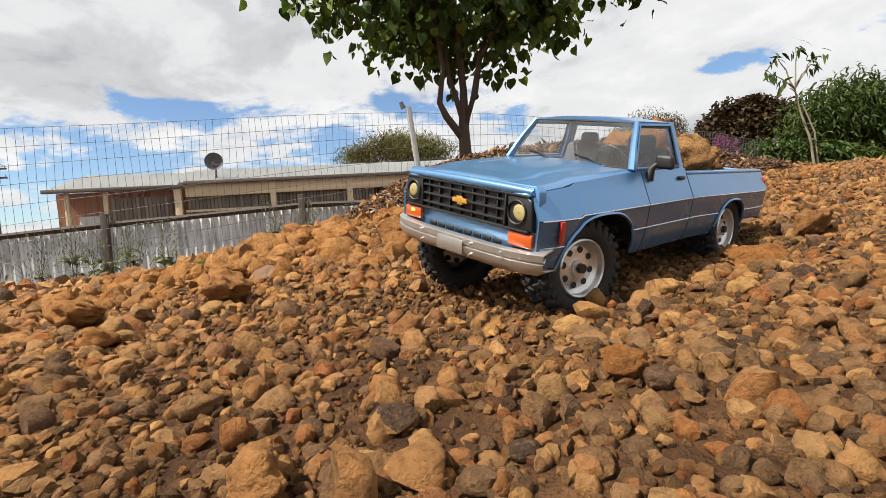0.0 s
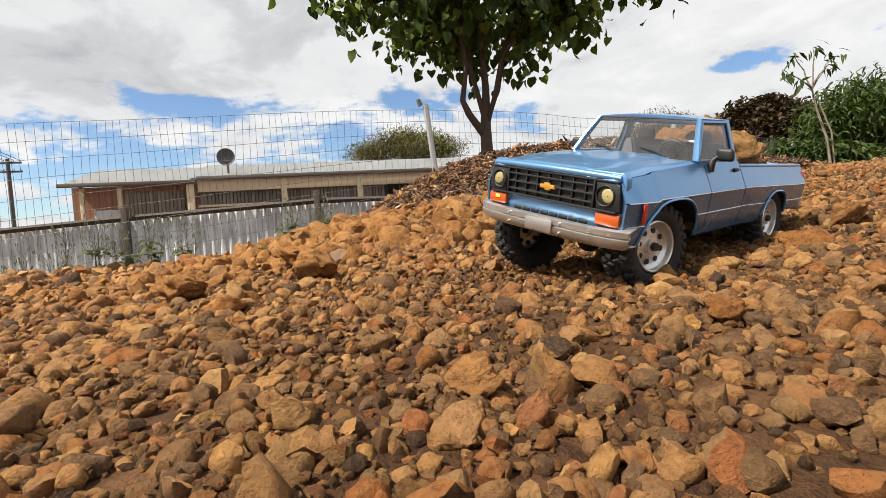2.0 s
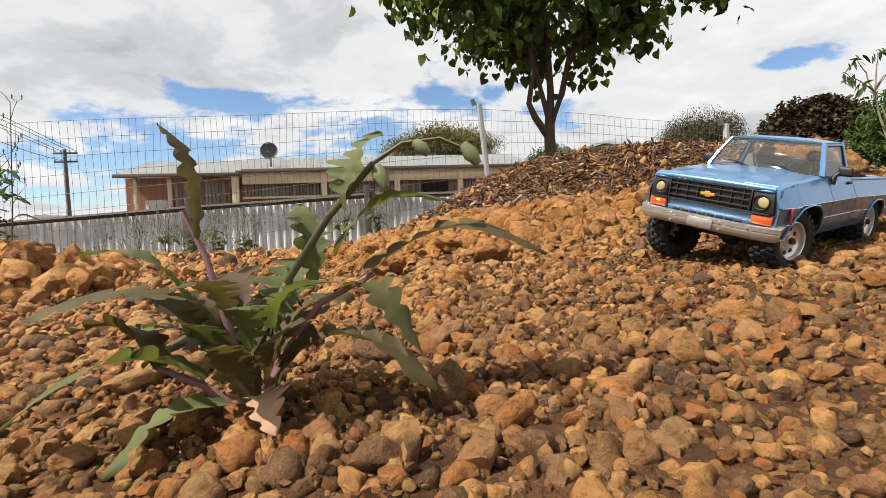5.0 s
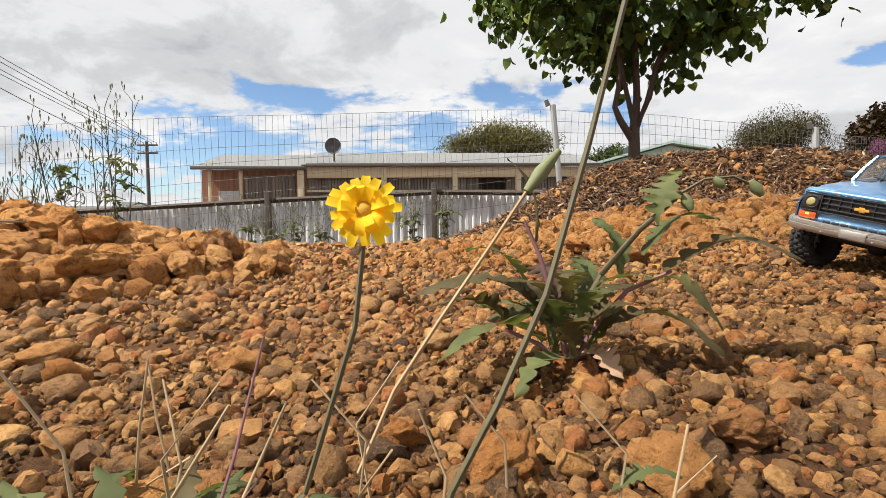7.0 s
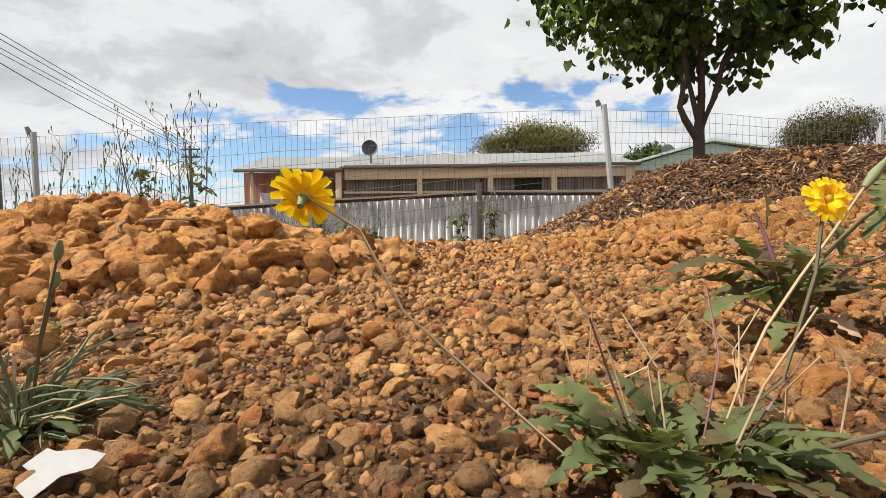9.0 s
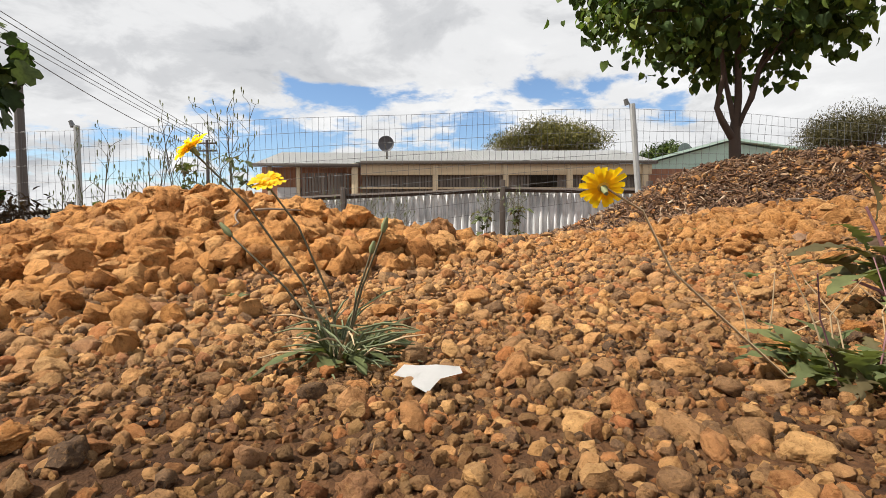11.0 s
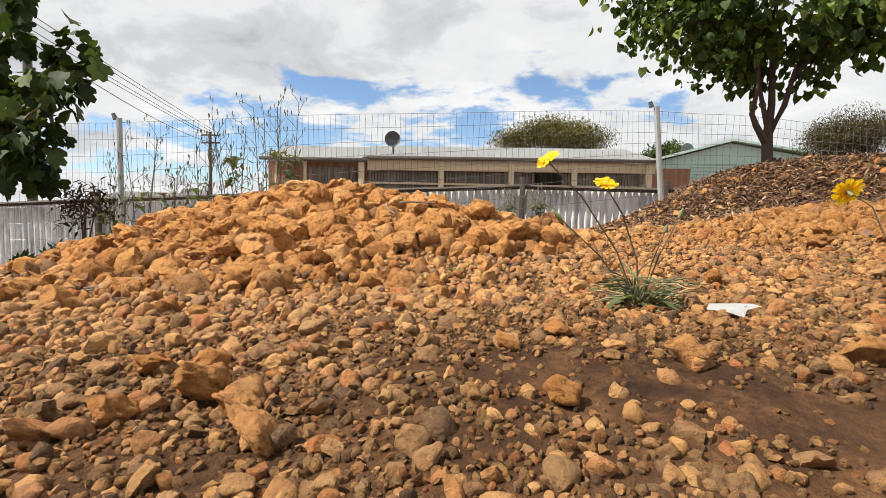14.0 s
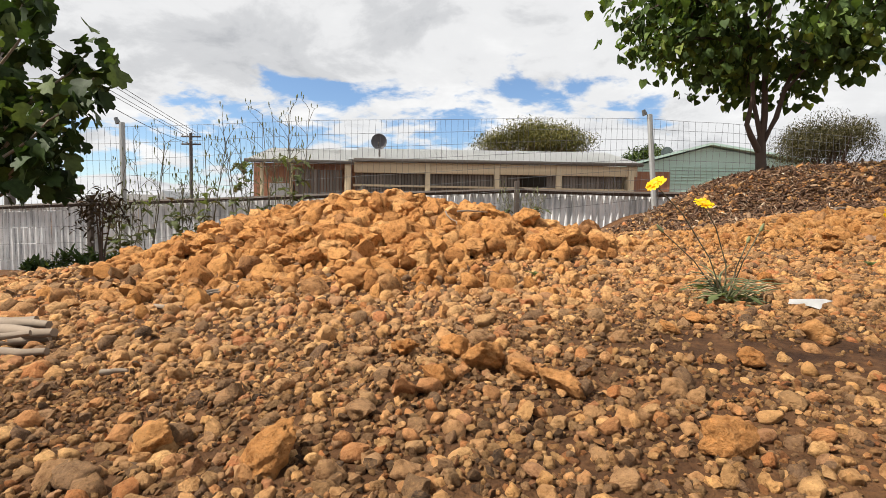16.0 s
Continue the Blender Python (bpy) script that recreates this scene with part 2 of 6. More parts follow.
def glass_material(name, tint, rough=0.02, alpha=0.25):
    m, n = material(name)
    t = n("ShaderNodeBsdfTransparent", {"Color": (*tint, 1)})
    g = n("ShaderNodeBsdfGlossy", {"Color": (1, 1, 1, 1), "Roughness": rough})
    d = n("ShaderNodeBsdfDiffuse", {"Color": (0.55, 0.52, 0.48, 1)})
    p = n("ShaderNodeTexCoord").outputs["Object"]
    film = n.math("MULTIPLY", n.noise(p, 60, 5.0), alpha)
    mix1 = n("ShaderNodeMixShader", {0: film, 1: t.outputs[0], 2: d.outputs[0]})
    edge = n("ShaderNodeLayerWeight", {"Blend": 0.5}).outputs["Facing"]
    gloss = n.math("MULTIPLY_ADD", n.math("POWER", edge, 4.0), 0.6, 0.04)
    mix2 = n("ShaderNodeMixShader", {0: gloss, 1: mix1.outputs[0], 2: g.outputs[0]})
    n("ShaderNodeOutputMaterial", {0: mix2.outputs[0]})
    return m


M["glass"] = glass_material("dusty_glass", (0.95, 0.96, 0.96), 0.02, 0.12)
M["side_glass"] = glass_material("shaded_glass", (0.88, 0.89, 0.90), 0.03, 0.14)


def lamp_material(name, colour, power, base):
    m, n = material(name)
    p = n("ShaderNodeTexCoord").outputs["Object"]
    r = n.noise(p, 300, 2.0)
    finish(n, n.mix(r, base, tuple(min(1, c * 1.2) for c in base)), 0.15, 0.0, r, 0.0005, 0.4, coat=1.0, **{"Emission Color": (*colour, 1), "Emission Strength": power})
    return m


M["headlamp"] = lamp_material("lit_headlamp", (1.0, 0.83, 0.30), 0.05, (0.30, 0.25, 0.11))
M["bulb"] = lamp_material("lit_amber", (1.0, 0.42, 0.05), 1.5, (0.8, 0.3, 0.05))

# house, fences, plants
M["roof"] = worn("pale_metal_roof", (0.46, 0.47, 0.47), 0.5, 0.3, scale=1.2, vary=0.15, grain=30)
M["gutter"] = worn("dark_gutter", (0.10, 0.085, 0.07), 0.6, vary=0.2, scale=3)
M["cream"] = worn("cream_paint", (0.58, 0.48, 0.32), 0.7, vary=0.12, scale=3, grain=40)
M["slat"] = worn("grey_slats", (0.22, 0.19, 0.16), 0.85, vary=0.3, scale=3, grain=30, obj_vary=0.5)
# the shade under the veranda is put into this wall's dark colour
M["dim"] = worn("veranda_shade", (0.07, 0.06, 0.05), 0.9, vary=0.3, scale=2)
M["mint"] = worn("mint_boards", (0.50, 0.68, 0.60), 0.7, vary=0.1, scale=2)
M["dish"] = worn("grey_dish", (0.10, 0.10, 0.11), 0.7, vary=0.2, scale=5)
M["galv"] = worn("galvanised_post", (0.42, 0.43, 0.43), 0.5, 0.5, scale=20, vary=0.2)
M["wire"] = worn("dark_wire", (0.16, 0.165, 0.17), 0.5, 0.5, scale=20, vary=0.3)


def sheet_material():
    """Weathered zinc sheet with chalky streaks that run down it."""
    m, n = material("weathered_sheet")
    p = n("ShaderNodeTexCoord").outputs["Object"]
    long = n("ShaderNodeMapping", {"Vector": p, "Scale": (1.0, 1.0, 0.07)}).outputs[0]
    a, b, c = n.noise(long, 22, 5.0, 0.6), n.noise(p, 3.0, 4.0), n.noise(p, 60, 4.0)
    col = n.ramp(a, [(0.3, (0.36, 0.38, 0.40)), (0.48, (0.70, 0.72, 0.73)), (0.7, (0.88, 0.88, 0.88))])
    col = n.mix(1.0, col, n.ramp(b, [(0.35, (0.72, 0.72, 0.72)), (0.6, (1, 1, 1))]), "MULTIPLY")
    finish(n, col, 0.7, 0.1, c, 0.001, 0.4, spec=0.3)
    return m


M["sheet"] = sheet_material()
M["rail"] = worn("dark_timber", (0.060, 0.045, 0.036), 0.85, scale=8, vary=0.4)
M["pole"] = worn("pole_timber", (0.10, 0.09, 0.085), 0.85, scale=8, vary=0.3)
M["hill"] = worn("hill", (0.09, 0.10, 0.085), 0.95, scale=0.05, vary=0.3, grain=0.6)


def brick_material():
    m, n = material("brick_wall")
    p = n("ShaderNodeTexCoord").outputs["Object"]
    br = n("ShaderNodeTexBrick", {"Vector": p, "Color1": (0.30, 0.13, 0.075, 1), "Color2": (0.38, 0.19, 0.11, 1), "Mortar": (0.35, 0.30, 0.25, 1), "Scale": 4.0, "Mortar Size": 0.012})
    finish(n, br.outputs[0], 0.9, 0.0, br.outputs["Fac"], 0.01, 0.4)
    return m


M["brick"] = brick_material()


def leaf_material(name, stops, glow=0.22, island=True, rough=0.65):
    """Leaves that let some light through."""
    m, n = material(name)
    p = n("ShaderNodeTexCoord").outputs["Object"]
    r = n("ShaderNodeNewGeometry").outputs["Random Per Island"] if island else n("ShaderNodeObjectInfo").outputs["Random"]
    g = n.noise(p, 35, 3.0)
    col = n.mix(1.0, n.ramp(r, stops), n.ramp(g, [(0.3, (0.75, 0.75, 0.75)), (0.7, (1.25, 1.25, 1.2))]), "MULTIPLY")
    sh = n("ShaderNodeBsdfPrincipled", {"Base Color": col, "Roughness": rough, "Specular IOR Level": 0.2})
    tr = n("ShaderNodeBsdfTranslucent", {"Color": n.mix(1.0, col, (1.5, 1.55, 0.75), "MULTIPLY")})
    mx = n("ShaderNodeMixShader", {0: glow, 1: sh.outputs[0], 2: tr.outputs[0]})
    n("ShaderNodeOutputMaterial", {0: mx.outputs[0]})
    return m


M["tree_leaf"] = leaf_material("tree_leaf", [(0, (0.032, 0.056, 0.017)), (0.5, (0.055, 0.092, 0.026)), (0.85, (0.10, 0.15, 0.038)), (1, (0.19, 0.23, 0.055))], 0.32)
M["fig_leaf"] = leaf_material("fig_leaf", [(0, (0.02, 0.037, 0.011)), (0.6, (0.036, 0.063, 0.018)), (1, (0.09, 0.12, 0.035))])
M["gum_leaf"] = leaf_material("gum_leaf", [(0, (0.05, 0.052, 0.022)), (0.6, (0.13, 0.125, 0.045)), (1, (0.25, 0.215, 0.075))], 0.2)
M["bush_leaf"] = leaf_material("bush_leaf", [(0, (0.028, 0.048, 0.015)), (0.6, (0.05, 0.08, 0.022)), (1, (0.11, 0.14, 0.04))], 0.25)
M["grey_leaf"] = leaf_material("grey_leaf", [(0, (0.04, 0.038, 0.02)), (0.6, (0.07, 0.062, 0.03)), (1, (0.11, 0.095, 0.045))], 0.2)
M["russet_leaf"] = leaf_material("russet_leaf", [(0, (0.030, 0.020, 0.013)), (0.6, (0.05, 0.033, 0.02)), (1, (0.085, 0.055, 0.03))], 0.2)
M["purple_leaf"] = leaf_material("purple_leaf", [(0, (0.13, 0.03, 0.10)), (1, (0.22, 0.06, 0.16))], 0.25)
M["bark"] = worn("dark_bark", (0.075, 0.050, 0.037), 0.9, scale=30, vary=0.45, grain=160, depth=0.004)
M["pale_bark"] = worn("pale_bark", (0.24, 0.20, 0.15), 0.9, scale=20, vary=0.35)
M["weed_green"] = leaf_material("weed_green", [(0, (0.060, 0.072, 0.030)), (0.6, (0.090, 0.108, 0.044)), (1, (0.15, 0.165, 0.068))], 0.3)
M["grass_blade"] = leaf_material("grass_blade", [(0, (0.10, 0.125, 0.07)), (0.6, (0.16, 0.18, 0.10)), (1, (0.22, 0.22, 0.12))])
M["weed_purple"] = leaf_material("weed_purple", [(0, (0.075, 0.045, 0.038)), (0.5, (0.09, 0.065, 0.035)), (1, (0.09, 0.105, 0.035))], 0.3)
M["weed_stem"] = worn("weed_stem", (0.10, 0.085, 0.045), 0.7, scale=80, vary=0.35)
M["red_stem"] = worn("purple_stem", (0.20, 0.09, 0.10), 0.6, scale=80, vary=0.35)
M["dry_stem"] = worn("dry_stem", (0.36, 0.26, 0.15), 0.8, scale=80, vary=0.35)
M["petal"] = leaf_material("petal", [(0, (0.74, 0.46, 0.01)), (1, (0.80, 0.56, 0.02))], 0.35)
M["petal_core"] = worn("flower_core", (0.55, 0.30, 0.02), 0.8, scale=300, vary=0.3)
M["bud"] = worn("bud_green", (0.16, 0.18, 0.08), 0.7, scale=120, vary=0.3)

# ---------------------------------------------------------------- mesh helpers
rng = np.random.default_rng(7)


def smooth_mesh(me, angle=None):
    me.polygons.foreach_set("use_smooth", np.ones(len(me.polygons), bool))
    if angle:
        me.set_sharp_from_angle(angle=radians(angle))


def part(name, bm, mat, parent=None, label="", smooth=35):
    """Links a bmesh (or a mesh) as one object under a thing or part."""
    if isinstance(bm, bmesh.types.BMesh):
        me = bpy.data.meshes.new(name)
        bmesh.ops.recalc_face_normals(bm, faces=bm.faces)
        bm.to_mesh(me)
        bm.free()
    else:
        me = bm
    if smooth:
        smooth_mesh(me, smooth)
    me.materials.append(mat)
    ob = new(name, me)
    ob.parent = parent
    if label:
        tagged(ob, label)
    return ob


def thing(name, m, label, category, group="", kind=""):
    ob = new(name)
    ob.matrix_basis = m
    ob.empty_display_size = 0.05
    return tagged(ob, label, category, group, kind)


def box(sx, sy, sz, at=(0, 0, 0), bevel=0.0, m=None, bm=None, segs=2):
    """A box with rounded edges, centred at a point."""
    out = bmesh.new()
    bmesh.ops.create_cube(out, size=1, matrix=Matrix.Diagonal((sx, sy, sz, 1)))
    if bevel:
        bmesh.ops.bevel(out, geom=out.edges[:], offset=bevel, segments=segs, affect="EDGES", profile=0.5)
    out.transform(Matrix.Translation(at) @ (m or Matrix()))
    return join(bm, out)


def join(bm, other):
    if bm is None:
        return other
    me = bpy.data.meshes.new("tmp")
    other.to_mesh(me)
    other.free()
    bm.from_mesh(me)
    bpy.data.meshes.remove(me)
    return bm


def rod(a, b, r0, r1=None, sides=8, bm=None, caps=True):
    """A tapered rod between two points."""
    a, b = Vector(a), Vector(b)
    r1 = r0 if r1 is None else r1
    out = bmesh.new()
    bmesh.ops.create_cone(out, cap_ends=caps, segments=sides, radius1=r0, radius2=r1, depth=(b - a).length)
    out.transform(Matrix.Translation((a + b) / 2) @ (b - a).to_track_quat("Z", "Y").to_matrix().to_4x4())
    return join(bm, out)


def tube(points, radii, sides=6, bm=None):
    """A bent tube through points, with a radius at each."""
    out = bmesh.new()
    pts = [Vector(p) for p in points]
    rings, up = [], Vector((0.31, 0.17, 0.93))
    for i, p in enumerate(pts):
        d = (pts[min(i + 1, len(pts) - 1)] - pts[max(i - 1, 0)]).normalized()
        u = d.cross(up if abs(d.dot(up)) < 0.95 else Vector((1, 0, 0))).normalized()
        v = d.cross(u)
        rings.append([out.verts.new(p + radii[i] * (math.cos(k * math.tau / sides) * u + math.sin(k * math.tau / sides) * v)) for k in range(sides)])
    for a, b in zip(rings, rings[1:]):
        for k in range(sides):
            out.faces.new((a[k], a[(k + 1) % sides], b[(k + 1) % sides], b[k]))
    out.faces.new(rings[0][::-1])
    out.faces.new(rings[-1])
    return join(bm, out)


def lathe(profile, sides=32, bm=None, m=None):
    """A surface turned round the y axis from (radius, y) pairs."""
    out = bmesh.new()
    rings = [[out.verts.new((r * math.cos(k * math.tau / sides), y, r * math.sin(k * math.tau / sides))) for k in range(sides)] for r, y in profile]
    for a, b in zip(rings, rings[1:]):
        for k in range(sides):
            out.faces.new((a[k], a[(k + 1) % sides], b[(k + 1) % sides], b[k]))
    if m:
        out.transform(m)
    return join(bm, out)


def grid(fn, us, vs, bm=None, thick=0.0):
    """A sheet of quads at fn(u, v)."""
    out = bmesh.new()
    vv = [[out.verts.new(fn(u, v)) for v in vs] for u in us]
    for i in range(len(us) - 1):
        for j in range(len(vs) - 1):
            q = [vv[i][j], vv[i + 1][j], vv[i + 1][j + 1], vv[i][j + 1]]
            q = [x for n, x in enumerate(q) if all((x.co - y.co).length > 1e-7 for y in q[:n])]
            if len(q) > 2:
                out.faces.new(q)
    if thick:
        bmesh.ops.recalc_face_normals(out, faces=out.faces)
        bmesh.ops.solidify(out, geom=out.faces[:], thickness=thick)
    return join(bm, out)


def slab(outline, axis, lo, hi, bevel=0.0, bm=None):
    """A flat outline (pairs) drawn out along an axis (0, 1, 2) from lo to hi."""
    out = bmesh.new()

    def place(p, d):
        q = list(p)
        q.insert(axis, d)
        return q

    a = [out.verts.new(place(p, lo)) for p in outline]
    b = [out.verts.new(place(p, hi)) for p in outline]
    out.faces.new(a)
    out.faces.new(b)
    for i in range(len(a)):
        j = (i + 1) % len(a)
        out.faces.new((a[i], a[j], b[j], b[i]))
    bmesh.ops.recalc_face_normals(out, faces=out.faces)
    if bevel:
        bmesh.ops.bevel(out, geom=out.edges[:], offset=bevel, segments=2, affect="EDGES", profile=0.5, clamp_overlap=True)
    return join(bm, out)


def mesh_of(name, verts, faces):
    me = bpy.data.meshes.new(name)
    me.from_pydata(verts, [], faces)
    return me


def many(name, shapes, which, mats):
    """One mesh of many small pieces: shapes are (verts, tris), mats are n x 3 x 4 poses."""
    vs, fs, base = [], [], 0
    for k, (v, f) in enumerate(shapes):
        sel = mats[which == k]
        if not len(sel):
            continue
        pts = np.einsum("nij,vj->nvi", sel[:, :, :3], v) + sel[:, None, :, 3]
        vs.append(pts.reshape(-1, 3))
        idx = f[None] + (np.arange(len(sel)) * len(v))[:, None, None] + base
        fs.append(idx.reshape(-1, f.shape[1]))
        base += len(sel) * len(v)
    verts, faces = np.concatenate(vs), np.concatenate(fs)
    me = bpy.data.meshes.new(name)
    me.vertices.add(len(verts))
    me.vertices.foreach_set("co", verts.astype(np.float32).ravel())
    k = faces.shape[1]
    me.loops.add(faces.size)
    me.loops.foreach_set("vertex_index", faces.astype(np.int32).ravel())
    me.polygons.add(len(faces))
    me.polygons.foreach_set("loop_start", np.arange(0, faces.size, k, dtype=np.int32))
    me.update(calc_edges=True)
    me.validate()
    return me


def turns(n, tilt=None):
    """Random turns, n x 3 x 3; with tilt (degrees) pieces lie roughly flat."""
    a = rng.uniform(0, math.tau, n)
    if tilt is None:
        b, c = rng.uniform(0, math.tau, n), rng.uniform(0, math.tau, n)
    else:
        b, c = rng.normal(0, radians(tilt), n), rng.normal(0, radians(tilt), n)
    ca, sa, cb, sb, cc, sc = np.cos(a), np.sin(a), np.cos(b), np.sin(b), np.cos(c), np.sin(c)
    o, z = np.ones(n), np.zeros(n)
    rz = np.stack([ca, -sa, z, sa, ca, z, z, z, o], -1).reshape(-1, 3, 3)
    ry = np.stack([cb, z, sb, z, o, z, -sb, z, cb], -1).reshape(-1, 3, 3)
    rx = np.stack([o, z, z, z, cc, -sc, z, sc, cc], -1).reshape(-1, 3, 3)
    return rz @ ry @ rx


def poses(place, turn, size):
    """n x 3 x 4 from places, turns and sizes (n or n x 3)."""
    size = np.asarray(size, float)
    if size.ndim == 1:
        size = np.repeat(size[:, None], 3, 1)
    return np.concatenate([turn * size[:, None, :], place[:, :, None]], 2)


def rock_shapes(count, level, rough=0.18, cuts=7, seed=1, lumps=0.0):
    """Angular, uneven stones of unit radius."""
    r = np.random.default_rng(seed)
    bm = bmesh.new()
    bmesh.ops.create_icosphere(bm, subdivisions=level, radius=1)
    v0 = np.array([v.co for v in bm.verts])
    f0 = np.array([[v.index for v in f.verts] for f in bm.faces])
    bm.free()
    out = []
    for k in range(count):
        v = v0.copy()
        for _ in range(cuts):
            d = r.normal(size=3)
            d /= np.linalg.norm(d)
            h = r.uniform(0.55, 0.85)
            v -= np.maximum(0, v @ d - h)[:, None] * d * 0.9
        off = r.uniform(0, 50, 3)
        bump = np.array([noise.noise(Vector(p * 1.7 + off)) + 0.5 * noise.noise(Vector(p * 4.1 + off)) + lumps * (abs(noise.noise(Vector(p * 2.6 - off))) * 1.7 - 0.4 + 0.3 * noise.noise(Vector(p * 9.0 + off)) + 0.2 * noise.noise(Vector(p * 17.0 - off))) for p in v0])
        v *= (1 + rough * bump)[:, None]
        v *= r.uniform([0.85, 0.72, 0.55], [1.2, 1.0, 0.85])
        out.append((v, f0))
    return out


# ---------------------------------------------------------------- ground


def soft(v, k):
    return np.logaddexp(0, np.asarray(v) * k) / k


def ground_z(x, y):
    """Height of the bare ground: a slope that rises away from the camera and falls off to its left."""
    x, y = np.asarray(x, float), np.asarray(y, float)
    z = 0.018 + 0.033 * np.clip(x, -8, 8) + 0.02 * np.clip(y, -3, 0)
    right = 1 / (1 + np.exp(-np.clip((x + 0.15) / 0.2, -40, 40)))
    rise = 0.085 * (soft(y, 6) - soft(y - 3.0, 3))
    dip = 0.085 * (soft(y, 6) - soft(y - 1.25, 6)) - 0.10 * (soft(y - 1.45, 5) - soft(y - 4.5, 3))
    z = z + right * rise + (1 - right) * dip
    z = z - 0.10 * (soft(-x - 2.2, 3) - soft(-x - 7, 2))
    z = z + 0.05 * np.exp(-(((y - 1.25 - 0.1 * x) / 0.30) ** 2)) * np.exp(-(((x - 0.5) / 1.25) ** 4))
    z = z + 0.180 * np.exp(-(((x + 2.05) / 0.70) ** 2) - ((y - 0.70) / 0.38) ** 2)
    z = z - 0.012 * np.exp(-(((x - 0.20) / 0.22) ** 2) - ((y - 0.57) / 0.18) ** 2)
    z = z + 0.022 * np.exp(-(((x + 1.12) / 0.45) ** 2) - ((y + 0.50) / 0.32) ** 2)
    z = z - 0.055 * np.exp(-(((x + 0.80) / 0.50) ** 2) - ((y - 1.05) / 0.70) ** 2)
    z = z + 0.27 * np.exp(-((((x - 0.6) / 1.3) ** 2 + ((y - 2.95) / 0.8) ** 2) ** 2))
    return z


def fine_z(x, y):
    """Ground height with its small unevenness."""
    return float(ground_z(x, y)) + 0.008 * noise.noise(Vector((x * 5, y * 5, 0))) + 0.004 * noise.noise(Vector((x * 17, y * 17, 3)))


def sheet_axis(lo, hi, step, far):
    """Even steps between lo and hi, then growing ones out to far."""
    mid = list(np.arange(lo, hi, step))
    out, s, v = [], step, mid[-1]
    while v < far:
        s *= 1.35
        v += s
        out.append(v)
    back, s, v = [], step, mid[0]
    while v > -far:
        s *= 1.35
        v -= s
        back.append(v)
    return back[::-1] + mid + out


gx, gy = sheet_axis(-3.6, 1.6, 0.025, 900), sheet_axis(-1.6, 2.4, 0.025, 900)
gverts = []
for yy in gy:
    zz = ground_z(gx, yy)
    for xx, z in zip(gx, zz):
        near = abs(xx + 1) < 4 and abs(yy) < 4
        gverts.append((xx, yy, (fine_z(xx, yy) if near else z)))
nx = len(gx)
gfaces = [(j * nx + i, j * nx + i + 1, (j + 1) * nx + i + 1, (j + 1) * nx + i) for j in range(len(gy) - 1) for i in range(nx - 1)]
ground = part("ground", mesh_of("ground", gverts, gfaces), M["earth"], smooth=180)
tagged(ground, "sloping orange laterite earth with loose gravel", "ground", kind="structure")

# ---------------------------------------------------------------- house across the fence
HOUSE = pose(-14.8, 21.5, 0.0, 0, 0, 14.2)


def house():
    h = thing("house", HOUSE, "long low house with pale metal roof and screened veranda", "house")
    # x runs along the front for 19.2 m, y goes back, the gutter stands about 2.9 m over the ground level here
    part("wall", box(5.2, 6.0, 2.9, (2.35, 3.4, 1.35), 0.0), M["brick"], h, "red-brown brick wall", smooth=0)
    part("back_wall", box(14.4, 0.2, 3.1, (12.0, 3.0, 1.3), 0.0), M["dim"], h, "wall behind the veranda, shade in its dark colour", smooth=0)
    part("end_wall", box(0.2, 3.4, 3.0, (19.0, 1.4, 1.4), 0.0), M["cream"], h, "cream end wall", smooth=0)
    # roof: a low slope from the eaves up to the ridge, with ribs
    roof = bmesh.new()
    prof = [(-0.1, -0.55, 2.86), (-0.1, 4.2, 4.05)]
    steps = 260
    ribs = []
    for i in range(steps + 1):
        x = -0.35 + 19.9 * i / steps
        ribs.append((x, 0.012 if i % 2 else 0.0))
    rows = [[roof.verts.new((x, y, z + r + (0.10 if x > 4.6 else 0.0) + 0.03 * max(0, x - 4) / 4)) for x, r in ribs] for _, y, z in prof]
    for i in range(steps):
        roof.faces.new((rows[0][i], rows[0][i + 1], rows[1][i + 1], rows[1][i]))
    bmesh.ops.solidify(roof, geom=roof.faces[:], thickness=0.06)
    part("roof", roof, M["roof"], h, "pale grey ribbed metal roof", smooth=0)
    part("back_slope", slab([(-0.3, 4.0), (19.5, 4.25), (19.5, 2.9), (-0.3, 2.9)], 1, 4.25, 4.3), M["roof"], h, smooth=0)
    part("gutter", box(5.2, 0.16, 0.16, (2.2, -0.55, 2.80), 0.02), M["gutter"], h, "dark gutter")
    part("gutter", box(14.7, 0.16, 0.16, (12.2, -0.6, 2.98), 0.02, pose(0, 0, 0, 0, -0.35, 0)), M["gutter"], h, "dark gutter")
    part("veranda_beam", box(14.5, 0.18, 0.52, (12.1, -0.35, 2.64), 0.01, pose(0, 0, 0, 0, -0.35, 0)), M["cream"], h, "cream veranda beam")
    posts = [(4.55, 0.30), (8.5, 0.26), (12.0, 0.26), (15.2, 0.28), (19.0, 0.3)]
    for x, w in posts:
        part("veranda_post", box(w, 0.2, 3.2, (x, -0.42, 1.3), 0.015), M["cream"], h, "cream veranda post")
    for x in (0.35, 1.75):
        part("veranda_post", box(0.16, 0.16, 2.9, (x, -0.25, 1.3), 0.01), M["cream"], h, "cream veranda post")
    part("white_box", box(1.1, 0.5, 0.8, (1.2, 0.2, 1.35), 0.03), M["paper"], h, "white box against the brick wall")
    part("screen_rail", box(14.2, 0.06, 0.1, (11.9, -0.3, 1.72), 0.0), M["cream"], h)
    return h


